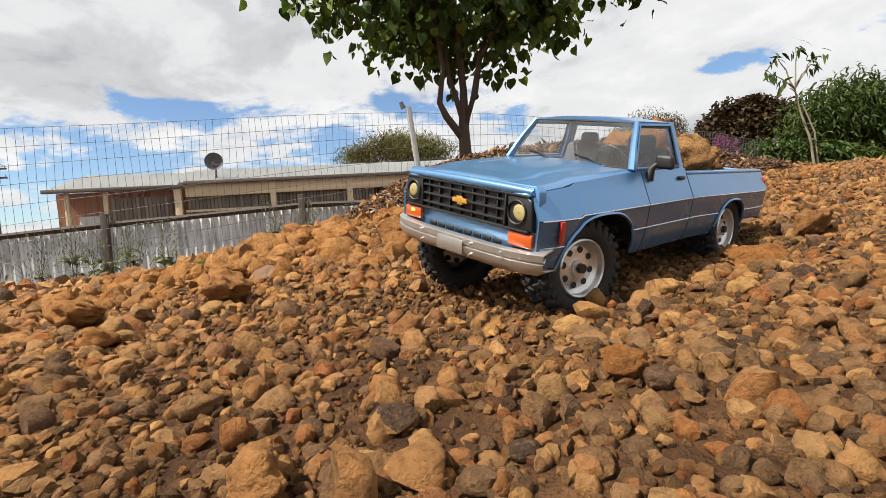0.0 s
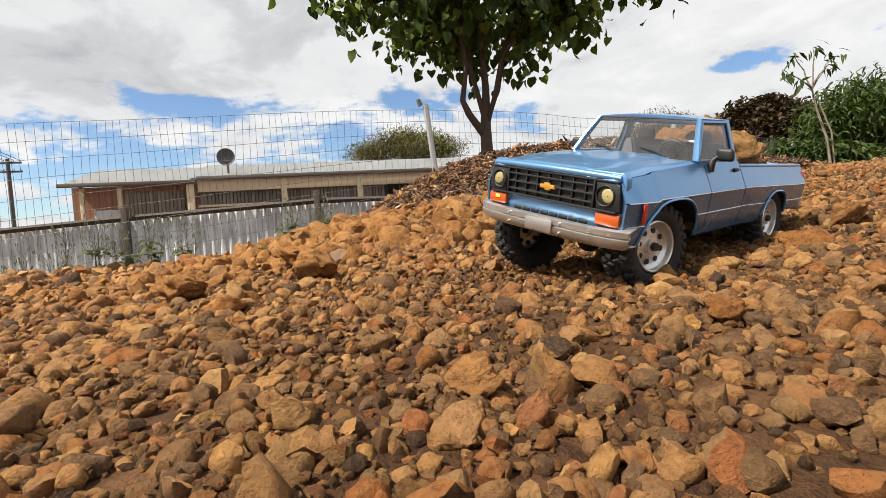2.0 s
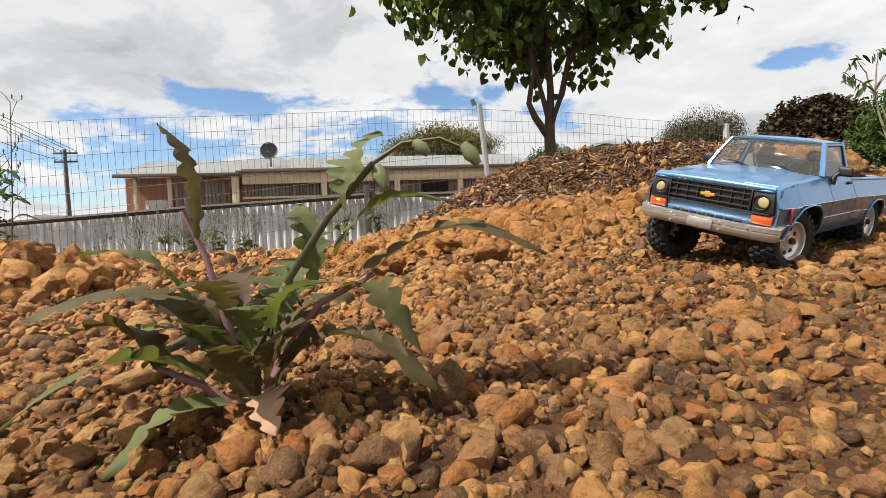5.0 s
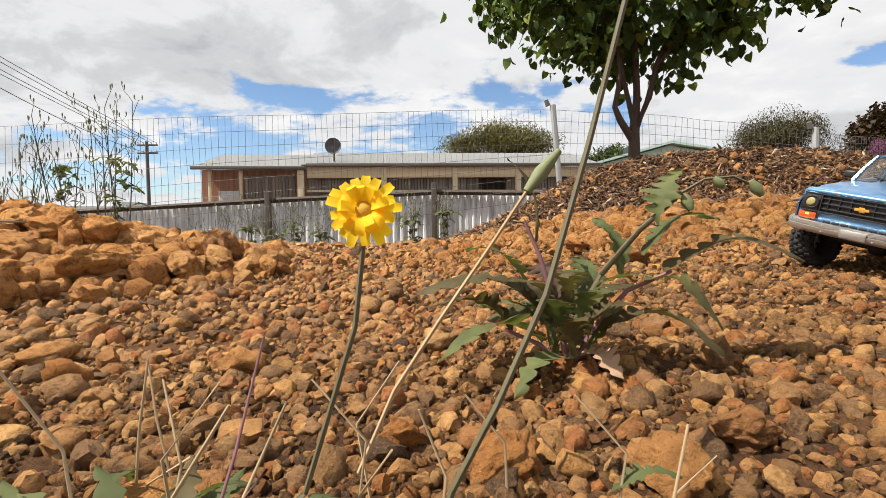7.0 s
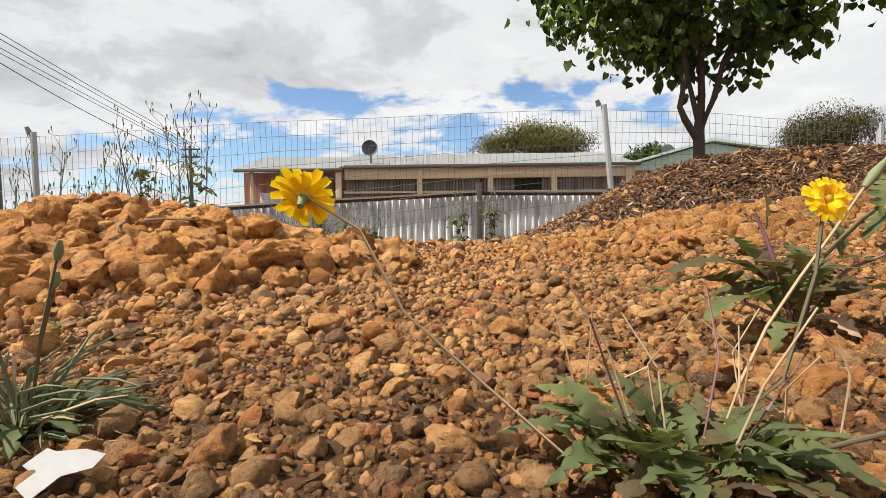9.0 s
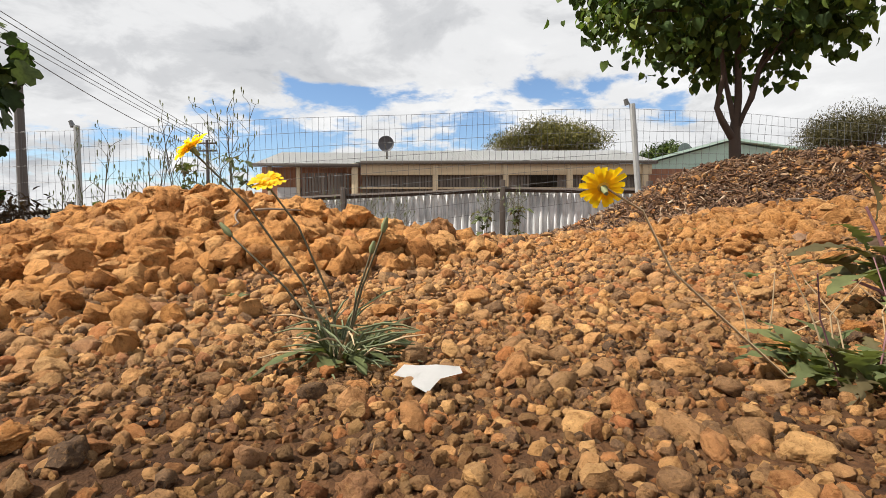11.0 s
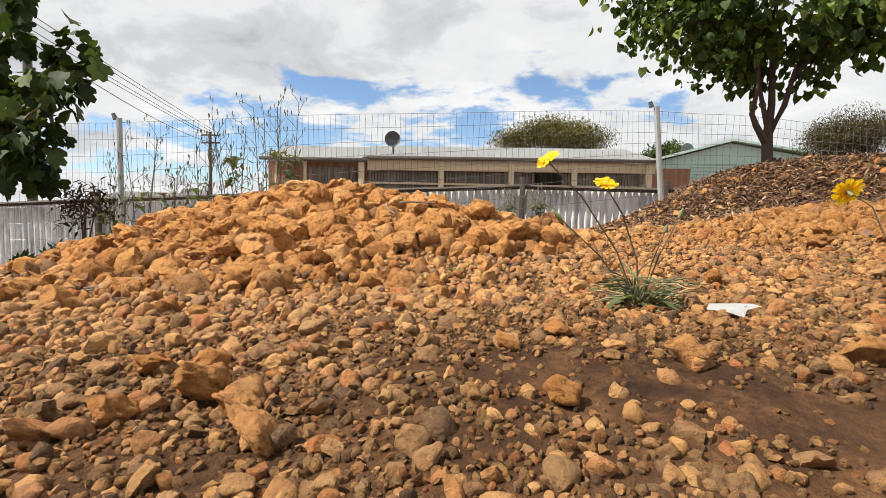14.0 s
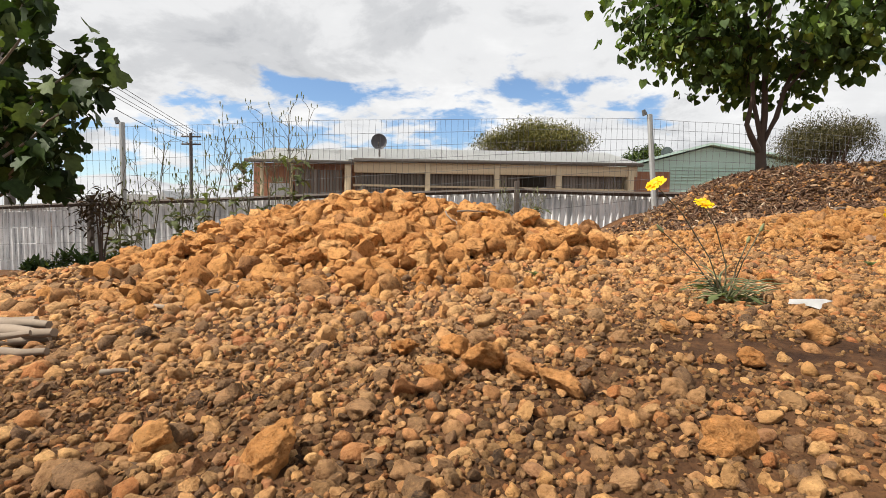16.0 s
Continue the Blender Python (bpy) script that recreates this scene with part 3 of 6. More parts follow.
the_house = house()
slat_mesh = bpy.data.meshes.new("slat")
_b = box(0.12, 0.035, 2.4, (0, 0, 1.25))
_b.to_mesh(slat_mesh)
_b.free()
slat_mesh.materials.append(M["slat"])
for i in range(110):
    x = 2.0 + 0.155 * i
    if abs(x - 4.55) < 0.25 or 13.2 < x < 14.6 or x > 18.7:
        continue
    s = new("slat", slat_mesh)
    s.parent = the_house
    s.matrix_basis = pose(x, -0.2 + 0.02 * (i % 3), 0.0, 0, 0, 3 * math.sin(i * 2.1))


def dish(m, r):
    d = thing("satellite_dish", m, "round grey mesh satellite dish on a roof", "satellite dish")
    b = lathe([(0.001, 0.0), (r * 0.35, -0.02), (r * 0.7, -0.09), (r, -0.2), (r, -0.22), (r * 0.7, -0.11), (r * 0.3, -0.035), (0.001, -0.02)], 28)
    part("bowl", b, M["dish"], d)
    part("mast", rod((0, 0.1, -0.1), (0, 0.15, -1.6), 0.05), M["gutter"], d)
    part("feed_arm", rod((0, -0.02, -r * 0.9), (0, -0.55, -0.1), 0.02, 0.03), M["gutter"], d)
    return d


dish(pose(-9.05, 23.4, 3.97, 0, 0, 12), 0.40)
dish(pose(7.6, 34.6, 4.75, 0, 0, 10), 0.42)


def mint_house():
    h = thing("cottage", pose(4.4, 31.0, 0, 0, 0, 8), "mint green weatherboard house with low gable roof", "house")
    part("wall", slab([(0, 0), (11, 0), (11, 3.7), (5.0, 4.75), (0, 3.4)], 1, 0, 5), M["mint"], h, "mint green boards", smooth=0)
    for i in range(6):
        part("board", box(8.2, 0.05, 0.03, (6.85, -0.03, 2.5 + 0.2 * i), 0.0), M["mint"], h, smooth=0)
    part("roof", slab([(-0.5, 3.35), (5.0, 4.83), (11.6, 3.8), (11.6, 3.92), (5.0, 4.97), (-0.5, 3.5)], 1, -0.4, 5.4), M["mint"], h, "pale green roof edge", smooth=0)
    part("brick_panel", box(2.6, 0.06, 3.2, (1.4, -0.05, 1.6)), M["brick"], h, "brick lower panel", smooth=0)


mint_house()

def far_shed():
    h = thing("far_shed", pose(-47.0, 42.0, 0, 0, 0, 6), "long low white-roofed shed beyond the fences", "shed")
    part("wall", box(9.0, 4.0, 1.9, (4.5, 2.0, 0.45)), M["cream"], h, smooth=0)
    part("roof", slab([(-0.4, 1.30), (9.4, 1.30), (9.0, 2.05), (2.5, 2.15)], 1, -0.3, 4.3, 0.02), M["roof"], h, "white metal roof", smooth=0)
    part("end_gable", slab([(8.6, 1.35), (10.4, 1.35), (9.5, 2.5)], 1, -0.4, 4.4, 0.02), M["roof"], h, smooth=0)


far_shed()

# ---------------------------------------------------------------- sheet metal fence
SHEET = [(-15.5, 5.6, -0.05), (-9.0, 6.4, 0.28), (-4.15, 6.9, 0.50), (-1.6, 7.2, 0.60), (0.6, 7.4, 0.56), (3.0, 7.6, 0.6)]


def sheet_run(a, b):
    """One run of upright ribbed sheets between two posts, with a dark timber rail along the top."""
    (xa, ya, za), (xb, yb, zb) = a, b
    d = Vector((xb - xa, yb - ya, 0))
    length, turn = d.length, math.degrees(math.atan2(d.y, d.x))
    f = thing("sheet_fence", pose(xa, ya, 0, 0, 0, turn), "weathered grey corrugated sheet fence with dark timber rail", "fence", "sheet fence")
    panels = max(1, round(length / 0.78))
    w = length / panels
    for k in range(panels):
        us = np.linspace(0.0, w, 37)
        z0 = za + (zb - za) * (k / panels)
        z1 = za + (zb - za) * ((k + 1) / panels)
        drop = 0.015 * math.sin(k * 7.7)

        def fn(u, v):
            rib = 0.035 if (u / w * 7) % 1 < 0.62 else 0.0
            top = z0 + (z1 - z0) * u / w + drop
            return (k * w + u, rib + 0.01 * (k % 2), -1.3 + (top + 1.3) * v)

        part("sheet", grid(fn, us, [0, 1], thick=0.004), M["sheet"], f, smooth=0)
    part("top_rail", tube([(0, -0.04, za + 0.01), (length * 0.5, -0.04, (za + zb) / 2 + 0.005), (length, -0.04, zb + 0.01)], [0.042, 0.038, 0.042], 4), M["rail"], f, "dark timber rail", smooth=0)
    part("post", box(0.085, 0.085, za + 1.5, (0, -0.07, (za + 0.12 - 1.3) / 2 + 0.0), 0.01), M["rail"], f, "dark timber post")


for a, b in zip(SHEET, SHEET[1:]):
    sheet_run(a, b)

# ---------------------------------------------------------------- wire mesh fence
WIRE = [(-12.5, 2.2, 0.70, -0.7), (-6.15, 4.0, 1.18, -0.45), (0.02, 5.22, 1.40, 0.35), (2.72, 5.3, 1.08, 0.35), (6.6, 8.6, 1.22, 0.5)]


def wire_run(a, b, rows=9, gap=0.066):
    xa, ya, ta, ba = a
    xb, yb, tb, bb = b
    length = math.hypot(xb - xa, yb - ya)
    f = thing("wire_fence", pose(0, 0, 0), "wire mesh garden fence with galvanised steel posts", "fence", "wire fence")
    count = int(length / gap)

    def at(s, v):
        sag = 0.035 * math.sin(math.pi * s) * (1 if v > 0.5 else 0.4)
        x, y = xa + (xb - xa) * s, ya + (yb - ya) * s
        top, bot = ta - 0.03 + (tb - ta) * s, ba + 0.05 + (bb - ba) * s
        return Vector((x + 0.015 * math.sin(s * 31 + v * 5), y + 0.03 * math.sin(s * 13), bot + (top - bot) * v + sag))

    for r in range(rows):
        v = 1 - (r / (rows - 1)) ** 1.0
        part("strand", tube([at(i / 24, v) for i in range(25)], [0.0021] * 25, 4), M["wire"], f, smooth=0)
    up = bmesh.new()
    for i in range(1, count):
        tube([at(i / count, 0), at(i / count, 0.5), at((i + 0.1 * math.sin(i * 1.7)) / count, 1.0)], [0.0018] * 3, 3, up)
    tagged(part("stay", up, M["wire"], f, smooth=0), kind="stuff")
    lean = 0.11 if xb == 0.02 else 0.0
    part("post", tube([(xb + lean, yb, bb - 0.2), (xb, yb, tb + 0.02)], [0.032, 0.032], 8), M["galv"], f, "galvanised steel post")
    part("cap", tube([(xb - 0.05, yb, tb + 0.01), (xb - 0.075, yb - 0.01, tb + 0.075)], [0.03, 0.022], 8), M["wire"], f)
    return f


for a, b in zip(WIRE, WIRE[1:]):
    wire_run(a, b)

# ---------------------------------------------------------------- loose stones
ROCKS_T = rock_shapes(8, 1, 0.2, 3, 3)
ROCKS_S, ROCKS_M, ROCKS_L = rock_shapes(12, 2, 0.30, 9, 4), rock_shapes(14, 3, 0.28, 9, 5, 0.25), rock_shapes(10, 4, 0.23, 6, 11, 0.75)
ROCKS_Q = rock_shapes(12, 2, 0.22, 5, 6)
ROCKS_O = rock_shapes(12, 2, 0.30, 5, 15, 0.6)
# the line along which the gravel is seen from nearest: a stretch of the plan
LINE_A, LINE_B = np.array([0.25, 0.12]), np.array([-1.55, -1.18])
ALONG = (LINE_B - LINE_A) / np.linalg.norm(LINE_B - LINE_A)
AHEAD = np.array([-ALONG[1] * -1.0, ALONG[0] * -1.0])
AHEAD = AHEAD if AHEAD[1] > 0 else -AHEAD


def bare(x, y):
    """Where the soil shows between the stones: 0 stony to 1 bare."""
    v = np.array([noise.noise(Vector((a * 2.2 + 9, b * 2.2, 0.5))) + 0.5 * noise.noise(Vector((a * 6, b * 6, 4.5))) for a, b in zip(x, y)])
    return np.clip(v * 0.95 + 0.1, 0, 1)


def strewn(count, d0, d1, s0, s1, median, spread, low, high, seed, thin=1.0):
    """Places and sizes of stones in a band from d0 to d1 ahead of the line."""
    r = np.random.default_rng(seed)
    d = d0 + (d1 - d0) * r.random(count)
    s = s0 + (s1 - s0) * r.random(count)
    xy = LINE_A + s[:, None] * ALONG + d[:, None] * AHEAD
    size = np.clip(median * np.exp(spread * r.normal(size=count)), low, high)
    keep = r.random(count) > bare(xy[:, 0], xy[:, 1]) * thin
    # a swept strip of plain soil towards the lower end of the yard
    strip_x, strip_y = xy[:, 0], xy[:, 1] + 0.60 + 0.30 * (xy[:, 0] + 1.0)
    keep &= r.random(count) > 0.88 * np.exp(-((strip_y / 0.085) ** 2)) * np.clip((strip_x + 1.35) / 0.2, 0, 1) * np.clip((-0.55 - strip_x) / 0.2, 0, 1)
    lim = 0.38 * high + 0.9 * high * np.clip(d / 0.32, 0, 1)
    keep &= size < lim
    # under the parked truck only small grit lies
    a, b = xy[:, 0] - 0.217, xy[:, 1] - 0.592
    keep &= ~((np.abs(-0.806 * a - 0.592 * b) < 0.24) & (np.abs(0.592 * a - 0.806 * b) < 0.105) & (size > 0.0065))
    xy, size = xy[keep], size[keep]
    z = np.array([fine_z(a, b) for a, b in xy])
    return np.column_stack([xy, z + size * r.uniform(-0.1, 0.45, len(size))]), size


GRIT = "small tan, ochre and grey-brown gravel"
for count, near, far, left, right, median, spread, low, high, seed, thin, shapes in (
    (4200, 0.05, 0.66, -1.7, -0.3, 0.0056, 0.48, 0.0030, 0.016, 26, 0.4, ROCKS_S),
    (12000, 0.05, 0.66, -1.7, -0.3, 0.0034, 0.35, 0.0016, 0.007, 27, 0.2, ROCKS_T),
    (10000, -0.1, 0.66, -0.35, 0.95, 0.0053, 0.45, 0.0026, 0.017, 21, 0.6, ROCKS_S),
    (9500, -0.1, 0.66, 0.95, 2.75, 0.0046, 0.52, 0.0024, 0.017, 28, 0.9, ROCKS_S),
    (46000, -0.1, 0.66, -0.35, 2.75, 0.0033, 0.38, 0.0014, 0.007, 24, 0.12, ROCKS_T),
    (13000, 0.62, 1.3, -1.5, 3.2, 0.0062, 0.52, 0.003, 0.020, 22, 0.9, ROCKS_Q),
    (20000, 0.62, 1.7, -1.7, 3.4, 0.0048, 0.42, 0.0024, 0.012, 25, 0.4, ROCKS_T),
    (13000, 1.2, 3.6, -3.4, 4.0, 0.0125, 0.45, 0.006, 0.035, 23, 0.5, ROCKS_T),
):
    place, size = strewn(count, near, far, left, right, median, spread, low, high, seed, thin)
    k = len(shapes)
    grit = part("pebbles", many("pebbles", shapes, rng.integers(0, k, len(size)), poses(place, turns(len(size), 40), size)), M["grit" if median < 0.004 else "gravel"], ground, GRIT, smooth=50)
    tagged(grit, kind="stuff")

# the larger stones near the line, each a piece of its own
STONE_MESH = []
for v, f in ROCKS_M:
    me = mesh_of("stone", [tuple(p) for p in v], [tuple(int(i) for i in q) for q in f])
    me.materials.append(M["stone"])
    smooth_mesh(me, 62)
    STONE_MESH.append(me)


def loose(name, me, x, y, r, parent=None, sink=0.25, flat=0.8):
    ob = new(name, me)
    ob.parent = parent
    ob.matrix_basis = Matrix.Translation((x, y, fine_z(x, y) + r * (flat * 0.75 - sink))) @ Euler((rng.normal(0, 0.35), rng.normal(0, 0.35), rng.uniform(0, 6.28))).to_matrix().to_4x4() @ Matrix.Diagonal((r, r, r * flat, 1))
    return ob


place, size = strewn(330, 0.02, 0.8, -0.35, 2.75, 0.0112, 0.30, 0.008, 0.020, 31, 0.6)
for (x, y, z), r in zip(place[:290], size):
    loose("stone", STONE_MESH[int(rng.integers(14))], x, y, r, ground)

# ---------------------------------------------------------------- heap of orange clods
heap = thing("spoil_heap", pose(0, 0, 0), "heap of bright orange clay clods and rubble", "earth heap")
CLOD_MESH = []
for v, f in ROCKS_L:
    me = mesh_of("clod", [tuple(p) for p in v], [tuple(int(i) for i in q) for q in f])
    me.materials.append(M["clod"])
    smooth_mesh(me, 85)
    CLOD_MESH.append(me)


def heap_spots(count, seed, front=False):
    r = np.random.default_rng(seed)
    x = -2.08 + 0.70 * r.normal(size=count * 3)
    y = 0.58 + 0.40 * r.normal(size=count * 3)
    up = np.exp(-(((x + 2.05) / 0.70) ** 2) - ((y - 0.70) / 0.38) ** 2)
    keep = (up > 0.10) if not front else (up > 0.13) & (y < 0.82)
    return x[keep][:count], y[keep][:count]


hx, hy = heap_spots(300, 41, True)
for x, y in zip(hx, hy):
    loose("clod", CLOD_MESH[int(rng.integers(10))], x, y, float(np.clip(0.033 * math.exp(0.30 * rng.normal()), 0.02, 0.056)), heap, 0.0, 0.9)
hx, hy = heap_spots(3400, 42)
# the foot of the heap spreads forward in scattered lumps
hx, hy = np.concatenate([hx, -1.98 + 0.36 * rng.normal(size=420)]), np.concatenate([hy, 0.06 + 0.15 * rng.normal(size=420)])
size = np.clip(np.where(np.arange(len(hx)) < 3400, 0.019, 0.016) * np.exp(0.45 * rng.normal(size=len(hx))), 0.007, 0.05)
place = np.column_stack([hx, hy, [fine_z(a, b) for a, b in zip(hx, hy)] + size * 0.3])
tagged(part("rubble", many("rubble", ROCKS_O, rng.integers(0, 12, len(hx)), poses(place, turns(len(hx)), size)), M["clods"], heap, "smaller orange rubble", smooth=45), kind="stuff")

# rough orange ground in front of the mulch
n_band = 2900
bx = rng.uniform(-1.0, 1.5, n_band)
by = 1.17 + 0.1 * bx + 0.30 * rng.normal(size=n_band)
size = np.clip(0.0165 * np.exp(0.45 * rng.normal(size=n_band)), 0.006, 0.040) * np.clip((bx + 1.25) / 0.9, 0.35, 1) * np.clip((1.0 - bx) / 0.7, 0.25, 1) * np.clip((by - 0.5) / 0.4, 0.35, 1)
place = np.column_stack([bx, by, [fine_z(a, b) for a, b in zip(bx, by)] + size * 0.2])
band = part("orange_rubble", many("orange_rubble", ROCKS_O, rng.integers(0, 12, n_band), poses(place, turns(n_band), size)), M["clods"], ground, smooth=45)
tagged(band, "orange clay rubble in front of the mulch", kind="stuff")

# ---------------------------------------------------------------- mulch mound
mound = thing("mulch_mound", pose(0, 0, 0), "mound of brown bark mulch round the tree", "mulch mound")


def chip_shapes(count, seed):
    r = np.random.default_rng(seed)
    out = []
    for _ in range(count):
        bm = box(1, 0.24, 0.07)
        bmesh.ops.triangulate(bm, faces=bm.faces[:])
        v = np.array([q.co for q in bm.verts]) * (1 + 0.35 * r.normal(size=(8, 3)))
        f = np.array([[q.index for q in t.verts] for t in bm.faces])
        bm.free()
        out.append((v, f))
    return out


CHIPS = chip_shapes(12, 3)
n_chip = 26000
r_ = np.sqrt(rng.random(n_chip)) * 1.25
a_ = rng.uniform(0, math.tau, n_chip)
cx, cy = 0.6 + 1.22 * r_ * np.cos(a_), 2.95 + 0.85 * r_ * np.sin(a_)
size = np.clip(0.0185 * np.exp(0.5 * rng.normal(size=n_chip)), 0.01, 0.065)
# some of it has slid down the near slope
slid = rng.random(n_chip) < 0.2
cx, cy = np.where(slid, 0.02 + 0.30 * rng.normal(size=n_chip), cx), np.where(slid, 1.98 + 0.22 * rng.normal(size=n_chip), cy)
place = np.column_stack([cx, cy, ground_z(cx, cy) + 0.004 + 0.02 * rng.random(n_chip)])
tagged(part("bark_chip", many("bark_chip", CHIPS, rng.integers(0, 12, n_chip), poses(place, turns(n_chip, 28), size)), M["mulch"], mound, smooth=0), kind="stuff")
n_chip = 15000
cx, cy = rng.uniform(0.9, 6.5, n_chip), rng.uniform(1.6, 7.5, n_chip)
size = np.clip(0.03 * np.exp(0.4 * rng.normal(size=n_chip)), 0.012, 0.07)
place = np.column_stack([cx, cy, ground_z(cx, cy) + 0.01])
chips = part("wood_chips", many("wood_chips", CHIPS, rng.integers(0, 12, n_chip), poses(place, turns(n_chip, 22), size)), M["chips"], ground, smooth=0)
tagged(chips, "orange-brown wood chips on the rise", kind="stuff")

# ---------------------------------------------------------------- trees and bushes


def leaf_shape(kind):
    """A folded leaf of unit length as triangles, its stalk at the origin."""
    if kind == "heart":
        out = [(0, 0), (0.33, -0.05), (0.48, 0.25), (0.38, 0.6), (0, 1.0), (-0.38, 0.6), (-0.48, 0.25), (-0.33, -0.05)]
    elif kind == "fig":
        out = [(0, 0), (0.26, 0.02), (0.46, 0.26), (0.44, 0.44), (0.30, 0.47), (0.40, 0.70), (0.30, 0.86), (0.14, 0.80), (0, 1.0), (-0.14, 0.80), (-0.30, 0.86), (-0.40, 0.70), (-0.30, 0.47), (-0.44, 0.44), (-0.46, 0.26), (-0.26, 0.02)]
    else:
        out = [(0, 0), (0.13, 0.3), (0.11, 0.65), (0, 1.0), (-0.11, 0.65), (-0.13, 0.3)]
    v = [(0, 0.42, 0.0)] + [(x, y, 0.32 * abs(x) - 0.25 * y * y) for x, y in out]
    n = len(out)
    return np.array(v), np.array([(0, 1 + i, 1 + (i + 1) % n) for i in range(n)])


def leaves(spots, size, droop, seed):
    """Poses of leaves that hang from their spots."""
    r = np.random.default_rng(seed)
    n = len(spots)
    a = r.uniform(0, math.tau, n)
    pitch = -droop + r.normal(0, 0.45, n)
    y = np.stack([np.cos(a) * np.cos(pitch), np.sin(a) * np.cos(pitch), np.sin(pitch)], -1)
    side = np.cross(y, r.normal(0, 0.35, (n, 3)) + [0, 0, 1])
    side /= np.linalg.norm(side, axis=1)[:, None]
    up = np.cross(side, y)
    turn = np.stack([side, y, up], -1)
    return poses(spots, turn, size * r.uniform(0.6, 1.15, n))


def bend(a, b, sag, steps, r):
    a, b = Vector(a), Vector(b)
    return [a.lerp(b, k / steps) + Vector((r.normal(0, 0.02), r.normal(0, 0.02), 0)) * (a - b).length * (0 < k < steps) + Vector((0, 0, sag * math.sin(math.pi * k / steps))) for k in range(steps + 1)]


def street_tree():
    r = np.random.default_rng(5)
    base = Vector((0.335, 2.96, 0.44))
    t = thing("tree", Matrix.Translation(base), "young broad-crowned tree with dark bark and heart-shaped leaves", "tree")
    o = Vector((0, 0, 0))
    fork = Vector((0.005, 0.03, 0.27))
    trunk = tube([o - Vector((0, 0, 0.12)), o + Vector((0.002, 0, 0.1)), fork, Vector((0.02, 0.03, 0.5)), Vector((0.0, 0.03, 1.0)), Vector((0.05, 0.05, 1.7))], [0.048, 0.038, 0.034, 0.023, 0.016, 0.009], 10)
    part("trunk", trunk, M["bark"], t, "dark rough trunk", smooth=60)
    limbs = [
        ([fork - Vector((0, 0, 0.06)), Vector((-0.10, -0.05, 0.34)), Vector((-0.135, -0.06, 0.42)), Vector((-0.10, -0.05, 0.62)), Vector((-0.14, -0.1, 0.95)), Vector((-0.3, -0.2, 1.5))], 0.025),
        ([fork, Vector((0.08, -0.02, 0.48)), Vector((0.13, -0.02, 0.7)), Vector((0.24, -0.02, 0.95)), Vector((0.42, -0.05, 1.4))], 0.025),
        ([fork + Vector((0, 0, 0.05)), Vector((-0.06, 0.03, 0.6)), Vector((-0.10, 0.08, 1.0)), Vector((-0.42, 0.25, 1.5))], 0.019),
        ([Vector((0.12, -0.02, 0.66)), Vector((0.2, -0.08, 0.78)), Vector((0.36, -0.1, 0.95)), Vector((0.7, -0.2, 1.3))], 0.014),
    ]
    ends = [Vector((0.05, 0.05, 1.7)), Vector((0.0, 0.03, 1.0))]
    for pts, w in limbs:
        part("limb", tube(pts, [w * (1 - 0.75 * k / (len(pts) - 1)) for k in range(len(pts))], 8), M["bark"], t, smooth=60)
        ends += [pts[-1], pts[-2]]
    spots = []
    for k in range(150):
        az = r.uniform(0, math.tau)
        rad = math.sqrt(r.random())
        goal = Vector((0.10 + 1.32 * rad * math.cos(az), 0.1 + 1.0 * rad * math.sin(az), 0))
        low = 0.62 + 0.60 * rad ** 1.4
        goal.z = low + (2.3 - low) * r.random() ** 2.2
        root = min(ends, key=lambda e: (e - goal).length)
        line = bend(root, goal, 0.06, 5, r)
        part("branch", tube(line, [0.009 * (1 - 0.16 * i) for i in range(6)], 4), M["bark"], t, smooth=60)
        for p in line[2:]:
            for _ in range(11):
                spots.append(p + Vector(r.normal(0, 0.075, 3)))
    spots = np.array(spots)
    part("crown", many("crown", [leaf_shape("heart")], np.zeros(len(spots), int), leaves(spots, 0.070, 0.85, 6)), M["tree_leaf"], t, "dense dark green heart-shaped leaves", smooth=0)


street_tree()


def shrub(name, at, radii, size, count, mat, label, category, lumps=9, seed=1, trunk=0.0, kind="lance", droop=0.3, bark="bark", flat=0.0, puff=1.0):
    """A bush or far tree: stems and a crown of leaves in uneven lumps."""
    r = np.random.default_rng(seed)
    t = thing(name, Matrix.Translation(at), label, category)
    rx, ry, rz = radii
    cs = []
    for _ in range(lumps):
        d = r.normal(size=3)
        d /= np.linalg.norm(d)
        d[2] = abs(d[2]) * 0.9 - 0.25 + flat
        cs.append(d * r.uniform(0.35, 0.75) * [rx, ry, rz] + [0, 0, trunk + rz])
    spots = []
    per = count // lumps
    for c in cs:
        d = r.normal(size=(per, 3))
        d /= np.linalg.norm(d, axis=1)[:, None]
        spots.append(c + d * (r.random((per, 1)) ** 0.45) * np.array([rx, ry, rz]) * r.uniform(0.28, 0.5) * puff)
    spots = np.concatenate(spots)
    for c in cs[: max(3, lumps // 2)]:
        part("stem", tube([(0, 0, -0.1), (c[0] * 0.3, c[1] * 0.3, c[2] * 0.45), tuple(c)], [0.03 * rx, 0.022 * rx, 0.009 * rx], 6), M[bark], t, smooth=60)
    part("crown", many("crown", [leaf_shape(kind)], np.zeros(len(spots), int), leaves(spots, size, droop, seed + 50)), M[mat], t, smooth=0)
    return t


